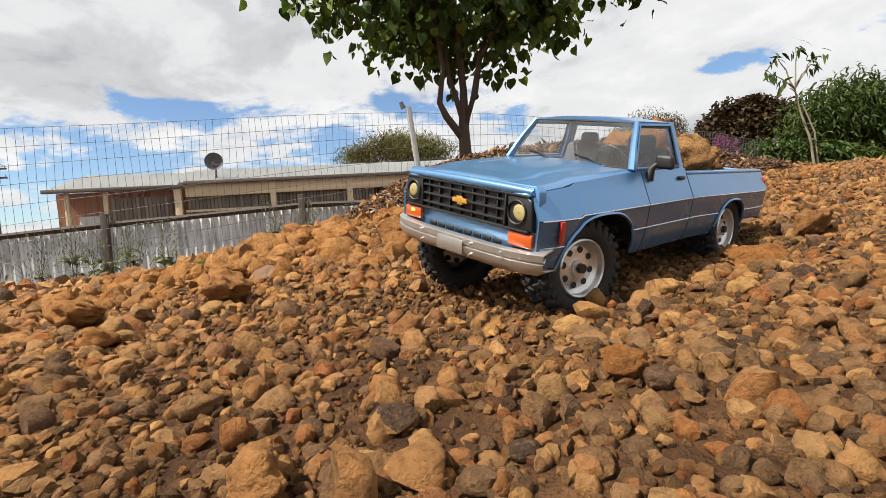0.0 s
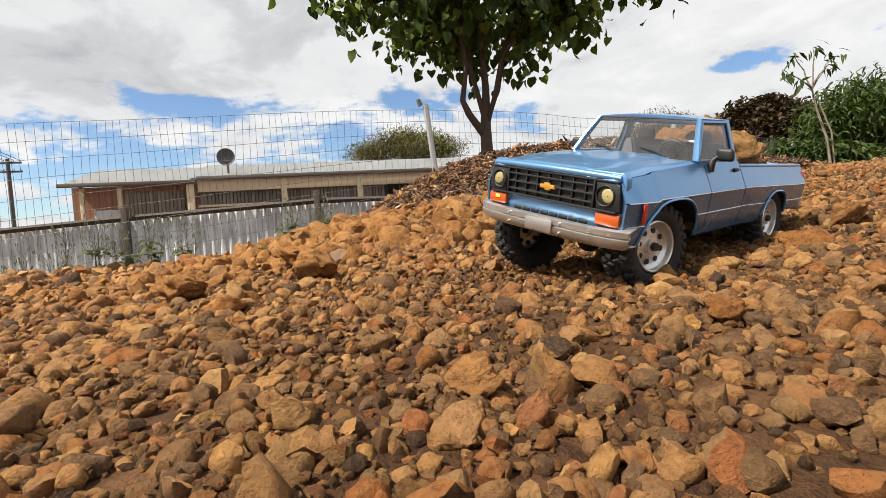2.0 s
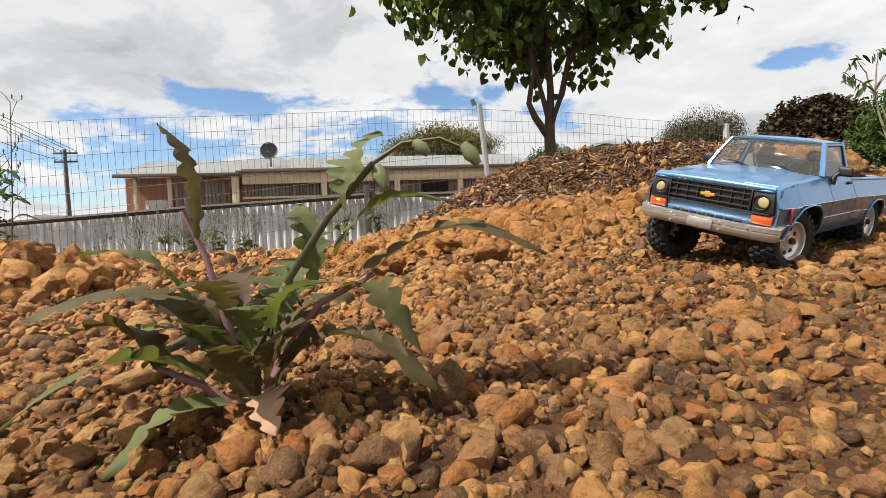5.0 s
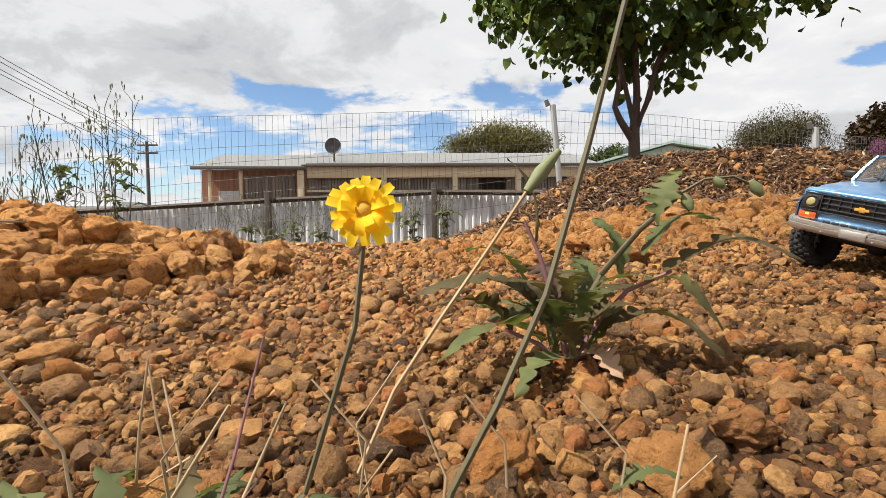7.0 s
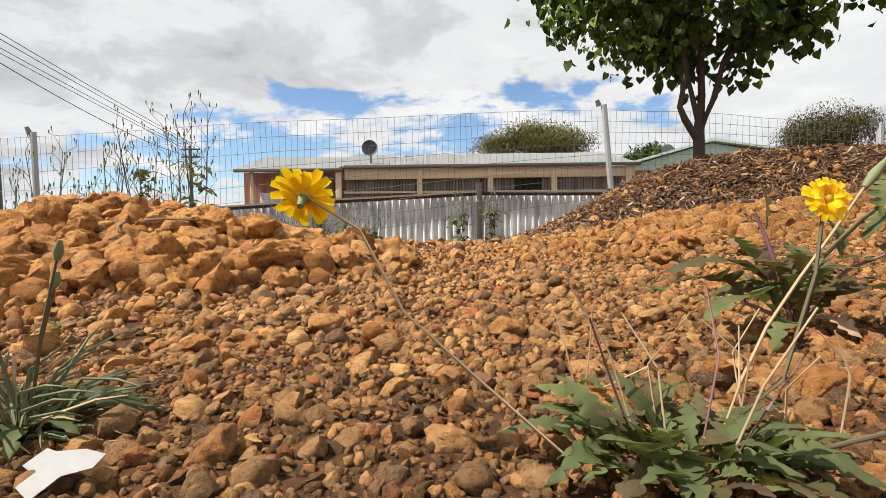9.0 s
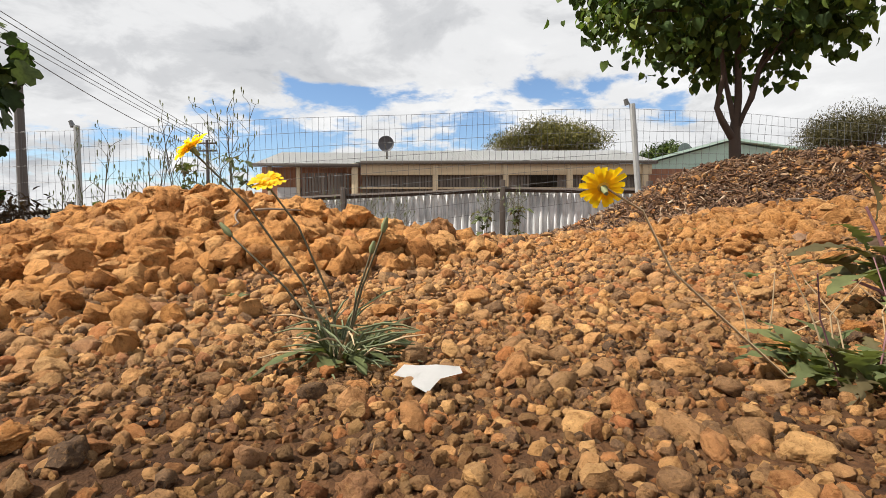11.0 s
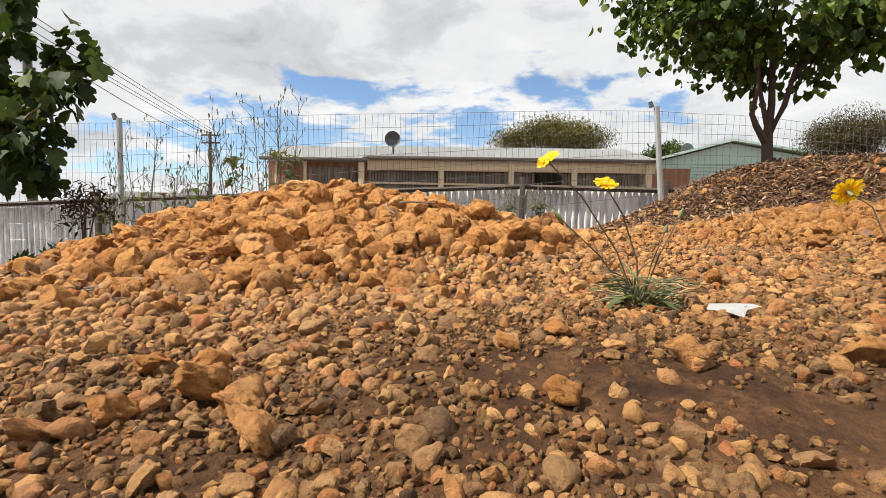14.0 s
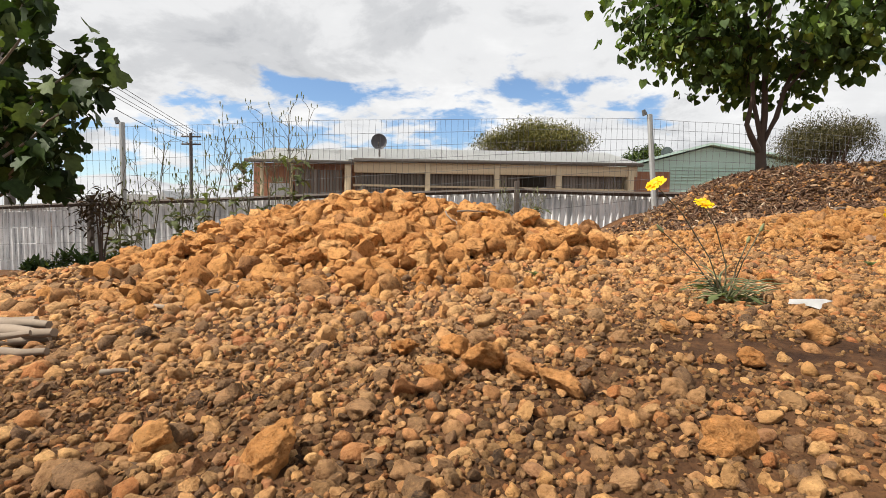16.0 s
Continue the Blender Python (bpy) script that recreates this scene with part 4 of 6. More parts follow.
shrub("gum_tree", (-0.9, 42.0, 0.3), (5.9, 3.2, 3.0), 0.26, 26000, "gum_leaf", "far spreading gum tree behind the roof", "tree", 46, 3, 3.35, "lance", flat=0.02, bark="pale_bark", puff=0.82)
shrub("garden_tree", (8.2, 42.0, 0.3), (2.6, 2.0, 2.0), 0.45, 2600, "bush_leaf", "far leafy garden tree behind the houses", "tree", 10, 4, 3.0)
shrub("olive_tree", (11.9, 24.0, 0.3), (2.7, 2.2, 2.3), 0.13, 24000, "grey_leaf", "tall brownish grey-green drooping tree beyond the fence", "tree", 30, 6, 1.0, droop=0.5, puff=0.85)
shrub("russet_bush", (7.3, 10.2, 0.5), (1.35, 0.9, 1.1), 0.085, 21000, "russet_leaf", "dark russet-leaved bush by the garden fence", "bush", 34, 7, 0.05, "heart", droop=0.3)
shrub("loquat_bush", (8.0, 8.6, 0.45), (1.75, 1.1, 1.5), 0.15, 13000, "bush_leaf", "large-leaved dark green garden shrub", "bush", 34, 8, -0.6, "lance", 0.5)
shrub("green_bush", (6.4, 7.8, 0.40), (1.3, 0.6, 0.42), 0.16, 3000, "bush_leaf", "low leafy green garden plants", "bush", 9, 9, 0.0)
shrub("purple_bush", (5.95, 9.1, 0.85), (0.38, 0.3, 0.36), 0.06, 1100, "purple_leaf", "purple-flowering bush by the fence", "bush", 7, 10, 0.05)
shrub("lime_bush", (6.45, 9.0, 0.78), (0.40, 0.3, 0.36), 0.07, 1100, "bush_leaf", "yellow-green bush by the fence", "bush", 7, 11, 0.05)


def fig_tree():
    """A fig: grey limbs, a dark leafy mass and long sprays that end in rosettes of large lobed leaves."""
    r = np.random.default_rng(12)
    base = Vector((-5.92, 2.05, float(ground_z(-5.92, 2.05))))
    t = thing("fig_tree", Matrix.Translation(base), "dark green fig tree with large lobed leaves", "tree")
    part("trunk", tube([(0, 0, -0.1), (0.02, 0, 0.4), (0.05, 0.02, 0.9), (0.02, 0.03, 1.6)], [0.06, 0.05, 0.04, 0.02], 9), M["pale_bark"], t, smooth=60)
    spots = []
    sprays = [(1.35, 0.0, 1.62), (1.32, -0.1, 1.42), (1.22, 0.1, 1.86), (1.0, -0.1, 2.08), (0.80, 0.0, 2.25), (0.55, 0.1, 2.5), (1.02, 0.1, 1.25), (1.0, -0.15, 1.05), (0.85, 0.1, 1.6), (0.75, -0.1, 1.3), (0.62, 0.15, 1.9), (0.3, 0.0, 2.6), (0.9, 0.15, 0.98)]
    for x, y, z in sprays:
        line = bend((0.03, 0, min(1.4, z * 0.45)), (x, y, z), 0.06, 5, r)
        part("limb", tube(line, [0.02 * (1 - 0.15 * i) for i in range(6)], 6), M["pale_bark"], t, smooth=60)
        for p in line[3:]:
            spots += [p + Vector(r.normal(0, 0.085, 3)) for _ in range(6)]
        spots += [line[-1] + Vector(r.normal(0, 0.06, 3)) for _ in range(8)]
    for _ in range(400):
        a, q = r.uniform(0, math.tau), r.random() ** 0.5
        spots.append(Vector((-0.05 + 0.72 * q * math.cos(a), 0.55 * q * math.sin(a), r.uniform(0.98, 2.15 - 0.5 * q))))
    spots = np.array(spots)
    part("crown", many("crown", [leaf_shape("fig")], np.zeros(len(spots), int), leaves(spots, 0.17, 0.8, 13)), M["fig_leaf"], t, "large dark lobed leaves", smooth=0)


fig_tree()
shrub("hedge", (-32.8, 41.0, 0.2), (2.5, 1.0, 1.0), 0.20, 3600, "bush_leaf", "far clipped dark green hedge beyond the fences", "hedge", 16, 63, 0.0)
shrub("flowering_shrub", (-16.5, 28.0, 0.5), (0.45, 0.4, 2.1), 0.12, 900, "petal", "yellow-flowering shrub behind the house roof", "bush", 6, 61, 0.0)


def power_pole(x, y, z0, z1, w, turn, arms=(0.3, 1.0)):
    p = thing("power_pole", pose(x, y, z0, 0, 0, turn), "dark timber power pole with crossarms", "power pole")
    part("pole", rod((0, 0, -1), (0, 0, z1 - z0), w, w * 0.8, 10), M["pole"], p)
    for a in arms:
        part("crossarm", box(1.8, 0.12, 0.14, (0, 0.1, z1 - z0 - a), 0.01), M["pole"], p)
        for s in (-0.8, -0.35, 0.35, 0.8):
            part("insulator", rod((s, 0.1, z1 - z0 - a + 0.07), (s, 0.1, z1 - z0 - a + 0.24), 0.05, 0.035, 8), M["galv"], p)


power_pole(-32.3, 40, -1.0, 7.6, 0.17, 10)
power_pole(-22.7, 16, -1.0, 7.4, 0.2, 30, ())


def cable(a, b, sag, r):
    c = bmesh.new()
    pts = [Vector(a).lerp(Vector(b), k / 16) - Vector((0, 0, sag * 4 * (k / 16) * (1 - k / 16))) for k in range(17)]
    tube(pts, [r] * 17, 4, c)
    tagged(part("cable", c, M["pole"], smooth=0), "black overhead power cable", "cable", "overhead cables")


for k in range(4):
    s = (-0.8, -0.35, 0.35, 0.8)[k]
    cable((-32.3 + s, 40.1, 7.5), (-26 + s * 1.5, 3, 13.5), 0.4, 0.02)
cable((-32.3, 40.1, 6.6), (-22.7, 16, 7.2), 0.5, 0.02)
cable((-22.7, 16, 7.2), (-17, 2, 8.4), 0.3, 0.022)

shrub("dark_shrub", (-4.75, 2.25, float(ground_z(-4.75, 2.25)) - 0.05), (0.34, 0.3, 0.42), 0.07, 420, "russet_leaf", "dark straggly shrub under the fig tree", "bush", 9, 31, 0.1, "lance", 0.2)

# ---------------------------------------------------------------- model truck, about a tenth of full size
TRUCK = Matrix.Translation((0.217, 0.592, 0.0681)) @ Euler((radians(-13.8), radians(3.1), radians(216.3))).to_matrix().to_4x4() @ Matrix.Scale(0.9, 4)
AXF, AXR, HUB = 0.167, -0.167, 0.044
# the body leans on its springs; the axles follow the ground
AXLES = Matrix.Translation((0, 0, HUB)) @ Matrix.Rotation(radians(6.3), 4, "X") @ Matrix.Translation((0, 0, -HUB))


def mirrored(bm):
    bm.transform(Matrix.Diagonal((1, -1, 1, 1)))
    bmesh.ops.reverse_faces(bm, faces=bm.faces)
    return bm


def sill(x):
    """Lower edge of the body side, with its wheel arches."""
    z = 0.058 if x < 0.205 else 0.066
    if x < -0.22:
        z = 0.07
    for c, a, b in ((AXF, 0.055, 0.064), (AXR, 0.050, 0.058)):
        d = abs(x - c) / a
        if d < 1:
            z = max(z, HUB + b * (1 - d ** 2.7) ** (1 / 2.4))
    return z


def flank(x, z):
    """Half width of the body at a height: a shallow curve with a crease."""
    w = np.interp(z, [0.055, 0.07, 0.085, 0.109, 0.113, 0.13, 0.146], [0.0935, 0.0975, 0.0995, 0.1005, 0.0995, 0.0945, 0.0895])
    nose = max(0.0, x - 0.19) / 0.055
    return float(w) - 0.007 * nose ** 2


def top_edge(x):
    if x > 0.086:
        return 0.1435 - 0.011 * ((x - 0.086) / 0.16) ** 1.6 - 0.004 * max(0.0, (x - 0.228) / 0.0155) ** 2
    return 0.1435 if x > -0.036 else 0.1375


def truck_side(t, x0, x1, name, lower_name):
    xs = np.linspace(x0, x1, max(8, int((x1 - x0) / 0.0028)))

    def up(x, v):
        zb = max(0.1105, sill(x))
        z = zb + (max(top_edge(x), zb + 1e-4) - zb) * v
        return (x, flank(x, z), z)

    def low(x, v):
        zb = min(0.109, sill(x))
        z = zb + (0.109 - zb) * v
        return (x, flank(x, z) - 0.0004, z)

    for flip in (False, True):
        for nm, fn, mat in ((name, up, "blue"), (lower_name, low, "lower")):
            bm = grid(fn, xs, np.linspace(0, 1, 7), thick=0.0022)
            part(nm, mirrored(bm) if flip else bm, M[mat], t, smooth=28)


def strip(pts, w, name, t, mat):
    for flip in (False, True):
        bm = tube(pts, [w] * len(pts), 4)
        part(name, mirrored(bm) if flip else bm, M[mat], t, smooth=60)


def wheel(t, x, side):
    w = part("wheel", lathe([(0.0265, -0.012), (0.0285, -0.0165), (0.037, -0.0185), (0.0415, -0.016), (0.0432, -0.011), (0.0436, 0.0), (0.0432, 0.011), (0.0415, 0.016), (0.037, 0.0185), (0.0285, 0.0165), (0.0265, 0.012), (0.0265, -0.012)], 48), M["tyre"], t, "black knobbly rubber tyre", 60)
    lug = bmesh.new()
    for k in range(26):
        a = k * math.tau / 26
        for row, (y, r, sx, sy, tw) in enumerate(((-0.0135, 0.0432, 0.0062, 0.0085, 14), (-0.0045, 0.0446, 0.0056, 0.0075, -20), (0.0045, 0.0446, 0.0056, 0.0075, 20), (0.0135, 0.0432, 0.0062, 0.0085, -14))):
            b = a + (0.5 if row % 2 else 0.0) * math.tau / 26
            m = Matrix.Rotation(-b, 4, "Y") @ Matrix.Translation((r, y, 0)) @ Matrix.Rotation(radians(tw), 4, "X") @ Matrix.Rotation(radians(-22 if row == 0 else 22 if row == 3 else 0), 4, "Z")
            bb = box(0.0048, sy, sx, (0, 0, 0), 0.0009, None, None, 1)
            bb.transform(m)
            join(lug, bb)
        for s in (-1, 1):
            bb = box(0.006, 0.003, 0.0045, (0, 0, 0), 0.0006, None, None, 1)
            bb.transform(Matrix.Rotation(-(a + 0.06), 4, "Y") @ Matrix.Translation((0.0392, s * 0.0178, 0)))
            join(lug, bb)
    tagged(part("tread", lug, M["tyre"], w, smooth=30), kind="stuff")
    s = side
    rim = lathe([(0.0268, -0.012 * s), (0.0268, 0.0155 * s), (0.0255, 0.0165 * s), (0.0242, 0.0155 * s), (0.0235, 0.010 * s), (0.0195, 0.0068 * s), (0.012, 0.0082 * s), (0.0085, 0.0082 * s), (0.008, 0.012 * s), (0.001, 0.0125 * s)], 40)
    part("rim", rim, M["rim"], w, "silver steel rim with round holes", 40)
    # holes are black plugs on the disc; their dark depth is only colour
    for k in range(8):
        a = k * math.tau / 8 + 0.2
        c = Vector((0.0162 * math.cos(a), 0.0079 * s, 0.0162 * math.sin(a)))
        part("rim_hole", rod(c - Vector((0, 0.003 * s, 0)), c + Vector((0, 0.0006 * s, 0)), 0.0030, 0.0030, 12), M["black"], w, smooth=40)
    part("hub_cap", rod((0, 0.010 * s, 0), (0, 0.0165 * s, 0), 0.0048, 0.0042, 14), M["black"], w, smooth=40)
    w.matrix_basis = AXLES @ pose(x, s * 0.0835, HUB, 0, 37 * (x + side), -11 if x > 0 else 0) @ Matrix.Diagonal((1.09, 1.05, 1.09, 1))
    return w


def shape_body(t):
    """Draws the body to its true proportions: long bonnet, short cab set back, flanks that lean in to a narrow roof."""
    for ob in t.children:
        co = np.empty(len(ob.data.vertices) * 3, np.float32)
        ob.data.vertices.foreach_get("co", co)
        x, y, z = co.reshape(-1, 3).T.astype(float)
        nx_ = np.interp(x, [-0.31, -0.036, -0.0235, 0.0715, 0.0865, 0.1065, 0.246, 0.262], [-0.303, -0.034, -0.026, 0.053, 0.069, 0.081, 0.244, 0.258])
        ny_ = y * np.interp(z, [0.07, 0.11, 0.135, 0.15, 0.195], [1.05, 1.05, 1.0, 0.985, 0.93])
        nz_ = z - 0.006 * np.clip((-0.05 - x) / 0.2, 0, 1) - 0.002 * (x > 0.2) - 0.004 * ((x > 0.24) & (z < 0.09)) - 0.006 * ((np.abs(y) > 0.0975) & (z > 0.148))
        ob.data.vertices.foreach_set("co", np.stack([nx_, ny_, nz_], -1).astype(np.float32).ravel())
        ob.data.update()
        for sub in ob.children:
            sub.location.x, sub.location.z = -0.002, -0.002 if "bolt" not in sub.name and "plate" not in sub.name else -0.006


def truck():
    t = thing("toy_truck", TRUCK, "blue scale-model pickup truck with knobbly tyres, parked on gravel", "model truck")
    # sides
    truck_side(t, 0.0862, 0.2435, "fender", "fender_skirt")
    truck_side(t, -0.0345, 0.0846, "door", "door_skirt")
    truck_side(t, -0.288, -0.0372, "bed_side", "bed_skirt")
    # arch lips and trim lines
    for c, a, b in ((AXF, 0.055, 0.064), (AXR, 0.050, 0.058)):
        pts = []
        for k in range(29):
            q = math.pi * (k / 28)
            cx, sz = math.cos(q), math.sin(q)
            x = c + a * math.copysign(abs(cx) ** (2 / 2.7), cx)
            z = HUB + b * abs(sz) ** (2 / 2.4)
            if z < 0.062:
                continue
            pts.append((x, flank(x, z) + 0.0006, z))
        strip(pts, 0.0015, "arch_lip", t, "blue")
        for s in (1, -1):
            inner = grid(lambda u, v: (c + (a - 0.001) * math.copysign(abs(math.cos(u)) ** 0.74, math.cos(u)), s * (0.098 - 0.055 * v), HUB + (b - 0.001) * math.sin(u) ** 0.83 if math.sin(u) > 1e-6 else HUB), np.linspace(0.42, math.pi - 0.42, 21), [0, 1])
            part("wheel_well", inner, M["black"], t, smooth=60)
    for z in (0.1098, 0.0855):
        for x0, x1 in ((0.0862, 0.24), (-0.0345, 0.0846), (-0.288, -0.0372)):
            run = [x for x in np.linspace(x0, x1, 40) if sill(x) < z - 0.002]
            cut, seg = [], []
            for x in run:
                if seg and x - seg[-1] > 0.02:
                    cut.append(seg)
                    seg = []
                seg.append(x)
            cut.append(seg)
            for sg in cut:
                if len(sg) > 1:
                    strip([(x, flank(x, z) + 0.0002, z) for x in sg], 0.0007, "trim_line", t, "silver_line")

    # bonnet
    def bonnet(u, v):
        x = 0.104 + 0.142 * u
        y = 0.0902 * v * (1 - 0.03 * u * u)
        z = 0.1455 - 0.0085 * u ** 1.5
        z += 0.0032 * (1 / (1 + math.exp((abs(y) - 0.046) / 0.0022))) + 0.0015 * math.exp(-((abs(y) - 0.050) / 0.004) ** 2)
        z -= 0.004 * max(0.0, (abs(v) - 0.9) / 0.1) ** 2
        if u > 0.93:
            z -= 0.007 * ((u - 0.93) / 0.07) ** 2
        return (x, y, z)

    part("bonnet", grid(bonnet, list(np.linspace(0, 0.9, 12)) + list(np.linspace(0.92, 1, 8)), np.linspace(-1, 1, 61), thick=0.002), M["blue"], t, "blue bonnet with a raised centre", 40)
    part("cowl", box(0.016, 0.172, 0.004, (0.104, 0, 0.1440), 0.0015), M["black"], t)
    # front end
    part("front_panel", slab([(-0.0925, 0.082), (0.0925, 0.082), (0.0925, 0.1345), (0.088, 0.139), (-0.088, 0.139), (-0.0925, 0.1345)], 0, 0.232, 0.2405, 0.001), M["blue"], t)
    part("nose_lip", tube([(0.2405, -0.087, 0.1335), (0.2440, -0.06, 0.1345), (0.2450, 0, 0.1350), (0.2440, 0.06, 0.1345), (0.2405, 0.087, 0.1335)], [0.0032, 0.004, 0.004, 0.004, 0.0032], 10), M["blue"], t, smooth=60)
    g = part("grille", slab([(-0.088, 0.0985), (0.088, 0.0985), (0.088, 0.1305), (-0.088, 0.1305)], 0, 0.236, 0.2425, 0.0015), M["black"], t, "black egg-crate grille")
    for z in (0.1055, 0.1145, 0.1235):
        part("grille_bar", box(0.004, 0.118, 0.0022, (0.2438, 0, z), 0.0005), M["black"], g)
    for k in range(-3, 4):
        part("grille_bar", box(0.0034, 0.0016, 0.028, (0.2434, k * 0.0165, 0.1145), 0.0004), M["black"], g)
    for s in (-1, 1):
        part("grille_frame", box(0.005, 0.0022, 0.031, (0.2440, s * 0.0605, 0.1145), 0.0006), M["black"], g)
    for z in (0.0992, 0.1300):
        part("grille_frame", box(0.006, 0.177, 0.0022, (0.2435, 0, z), 0.0007), M["black"], g)
    bow = [(-0.0105, -0.0022), (-0.0035, -0.0022), (-0.003, -0.0042), (0.0045, -0.0042), (0.004, -0.0022), (0.0105, -0.0022), (0.0095, 0.0022), (0.0035, 0.0022), (0.003, 0.0042), (-0.0045, 0.0042), (-0.004, 0.0022), (-0.0095, 0.0022)]
    part("badge", slab([(y, 0.1145 + z) for y, z in bow], 0, 0.2448, 0.2470, 0.0004), M["gold"], t, "small gold badge")
    for s in (-1, 1):
        part("lamp_housing", box(0.006, 0.027, 0.029, (0.2425, s * 0.0745, 0.1147), 0.0015), M["black"], t)
        ring = lathe([(0.0098, 0.0), (0.0112, 0.002), (0.0104, 0.0030), (0.0095, 0.002)], 28)
        ring.transform(Matrix.Translation((0.2445, s * 0.0745, 0.1150)) @ Matrix.Rotation(radians(-90), 4, "Z"))
        lamp = part("headlight", lathe([(0.0080, 0.0002), (0.0070, 0.0012), (0.0045, 0.0018), (0.0005, 0.0021)], 28, None, Matrix.Translation((0.2445, s * 0.0745, 0.1150)) @ Matrix.Rotation(radians(-90), 4, "Z")), M["headlamp"], t, "round headlight glowing pale yellow", 60)
        part("lamp_ring", ring, M["black"], lamp, smooth=60)
        part("turn_signal", box(0.0055, 0.027, 0.0090, (0.2420, s * 0.0745, 0.0925), 0.0016), M["amber"], t, "amber turn signal")
        if s < 0:
            part("bulb", box(0.002, 0.006, 0.004, (0.2450, s * 0.074, 0.0925), 0.0009), M["bulb"], t, "lit amber bulb")
        part("side_marker", box(0.0055, 0.0025, 0.021, (0.2225, s * 0.0998, 0.0985), 0.001), M["red"] if s > 0 else M["amber"], t, "red-orange side marker")
    for k in range(8):
        part("valance_slot", box(0.003, 0.0105, 0.0042, (0.2400, -0.045 + 0.0129 * k, 0.0868), 0.0008), M["black"], t)
    # front bumper: a bar that bends back at its ends
    def bar(u, v):
        y = 0.1005 * u
        x = 0.2580 - 0.013 * abs(u) ** 5 - 0.003 * u * u
        prof = [(-0.010, 0.0075), (-0.0015, 0.0085), (0.0015, 0.0070), (0.0012, 0.0012), (-0.0012, 0.0), (0.0015, -0.0012), (0.0012, -0.0065), (-0.003, -0.0120), (-0.012, -0.0125)]
        dx, dz = prof[int(v)]
        return (x + dx, y, 0.0785 + dz)

    b = part("front_bumper", grid(bar, np.linspace(-1, 1, 41), range(9), thick=0.0012), M["chrome"], t, "dull silver front bumper", 50)
    part("plate_blank", box(0.0012, 0.038, 0.0145, (0.2592, 0.002, 0.0765), 0.0008), M["chrome"], b)
    for y in (-0.085, -0.045, 0.03, 0.068, 0.09):
        part("bolt", rod((0.2565, y, 0.0825), (0.2597 - 0.004 * (abs(y) > 0.08), y, 0.0825), 0.0012, 0.0011, 8), M["rim"], b)
        if abs(y) < 0.05:
            part("bolt", rod((0.2565, y, 0.0715), (0.2592, y, 0.0715), 0.0011, 0.001, 8), M["rim"], b)
    # cab
    part("roof", grid(lambda u, v: (-0.0235 + 0.0945 * u + 0.003 * (1 - v * v), 0.0745 * v * (1 - 0.02 * u), 0.1945 + 0.0048 * (1 - abs(v) ** 3) * (1 - (2 * u - 1) ** 4 * 0.5)), np.linspace(0, 1, 15), np.linspace(-1, 1, 25), thick=0.0035), M["blue"], t, "blue cab roof", 50)
    for s in (-1, 1):
        part("windscreen_pillar", tube([(0.1075, s * 0.0880, 0.1435), (0.0880, s * 0.0815, 0.1700), (0.0715, s * 0.0742, 0.1930)], [0.0044, 0.0038, 0.0032], 6), M["blue"], t, smooth=40)
        part("rear_pillar", rear_pillar(s), M["blue"], t, smooth=40)
        part("door_frame", tube([(0.0985, s * 0.0878, 0.1455), (0.0690, s * 0.0765, 0.1905), (-0.0130, s * 0.0760, 0.1915), (-0.0195, s * 0.0870, 0.1455), (0.0985, s * 0.0878, 0.1450)], [0.0021] * 5, 5), M["blue"], t, smooth=40)
        part("side_window", side_pane(s), M["side_glass"], t, "dusty clear side window", 0)
        part("window_seal", tube([(0.094, s * 0.0872, 0.1470), (0.0672, s * 0.0767, 0.1882), (-0.0120, s * 0.0763, 0.1890), (-0.0175, s * 0.0866, 0.1470)], [0.0011] * 4, 4), M["black"], t, smooth=40)
        part("mirror_arm", tube([(0.074, s * 0.0925, 0.1340), (0.074, s * 0.0960, 0.1470), (0.071, s * 0.1015, 0.1580)], [0.0052, 0.0034, 0.0024], 7), M["black"], t, smooth=60)
        part("mirror", box(0.009, 0.0205, 0.0150, (0.0690, s * 0.1085, 0.1600), 0.0038, None, None, 3), M["black"], t, "black door mirror", 50)
        part("door_handle", box(0.017, 0.0035, 0.0042, (-0.012, s * 0.0950, 0.1330), 0.0012), M["black"], t, "black door handle")
    part("windscreen", grid(lambda u, v: (0.1060 - 0.0365 * u + 0.0035 * (1 - v * v), (0.0855 - 0.0125 * u) * v, 0.1450 + 0.0485 * u), np.linspace(0, 1, 7), np.linspace(-1, 1, 15)), M["glass"], t, "dusty clear windscreen", 60)
    part("rear_window", grid(lambda u, v: (-0.0335 + 0.0105 * u, (0.075 - 0.01 * u) * v, 0.147 + 0.043 * u), [0, 1], [-1, 0, 1]), M["glass"], t, "dusty clear rear window", 0)
    part("rear_frame", tube([(-0.0345, -0.080, 0.1450), (-0.0230, -0.068, 0.1915), (-0.0230, 0.068, 0.1915), (-0.0345, 0.080, 0.1450), (-0.0345, -0.080, 0.1450)], [0.0048] * 5, 5), M["blue"], t, smooth=40)
    part("screen_seal", tube([(0.1085, 0, 0.1448), (0.1062, -0.0850, 0.1448), (0.0705, -0.0730, 0.1925), (0.0735, 0, 0.1935), (0.0705, 0.0730, 0.1925), (0.1062, 0.0850, 0.1448), (0.1085, 0, 0.1448)], [0.0013] * 7, 5), M["black"], t, smooth=40)
    for y0, y1 in ((0.052, 0.012), (-0.018, -0.058)):
        part("wiper", tube([(0.1095, y0, 0.1462), (0.1068, (y0 + y1) / 2, 0.1530), (0.1045, y1, 0.1560)], [0.0019, 0.0015, 0.0010], 5), M["black"], t, smooth=40)
    # inside
    part("cab_floor", box(0.135, 0.170, 0.004, (0.035, 0, 0.092), 0.001), M["interior"], t)
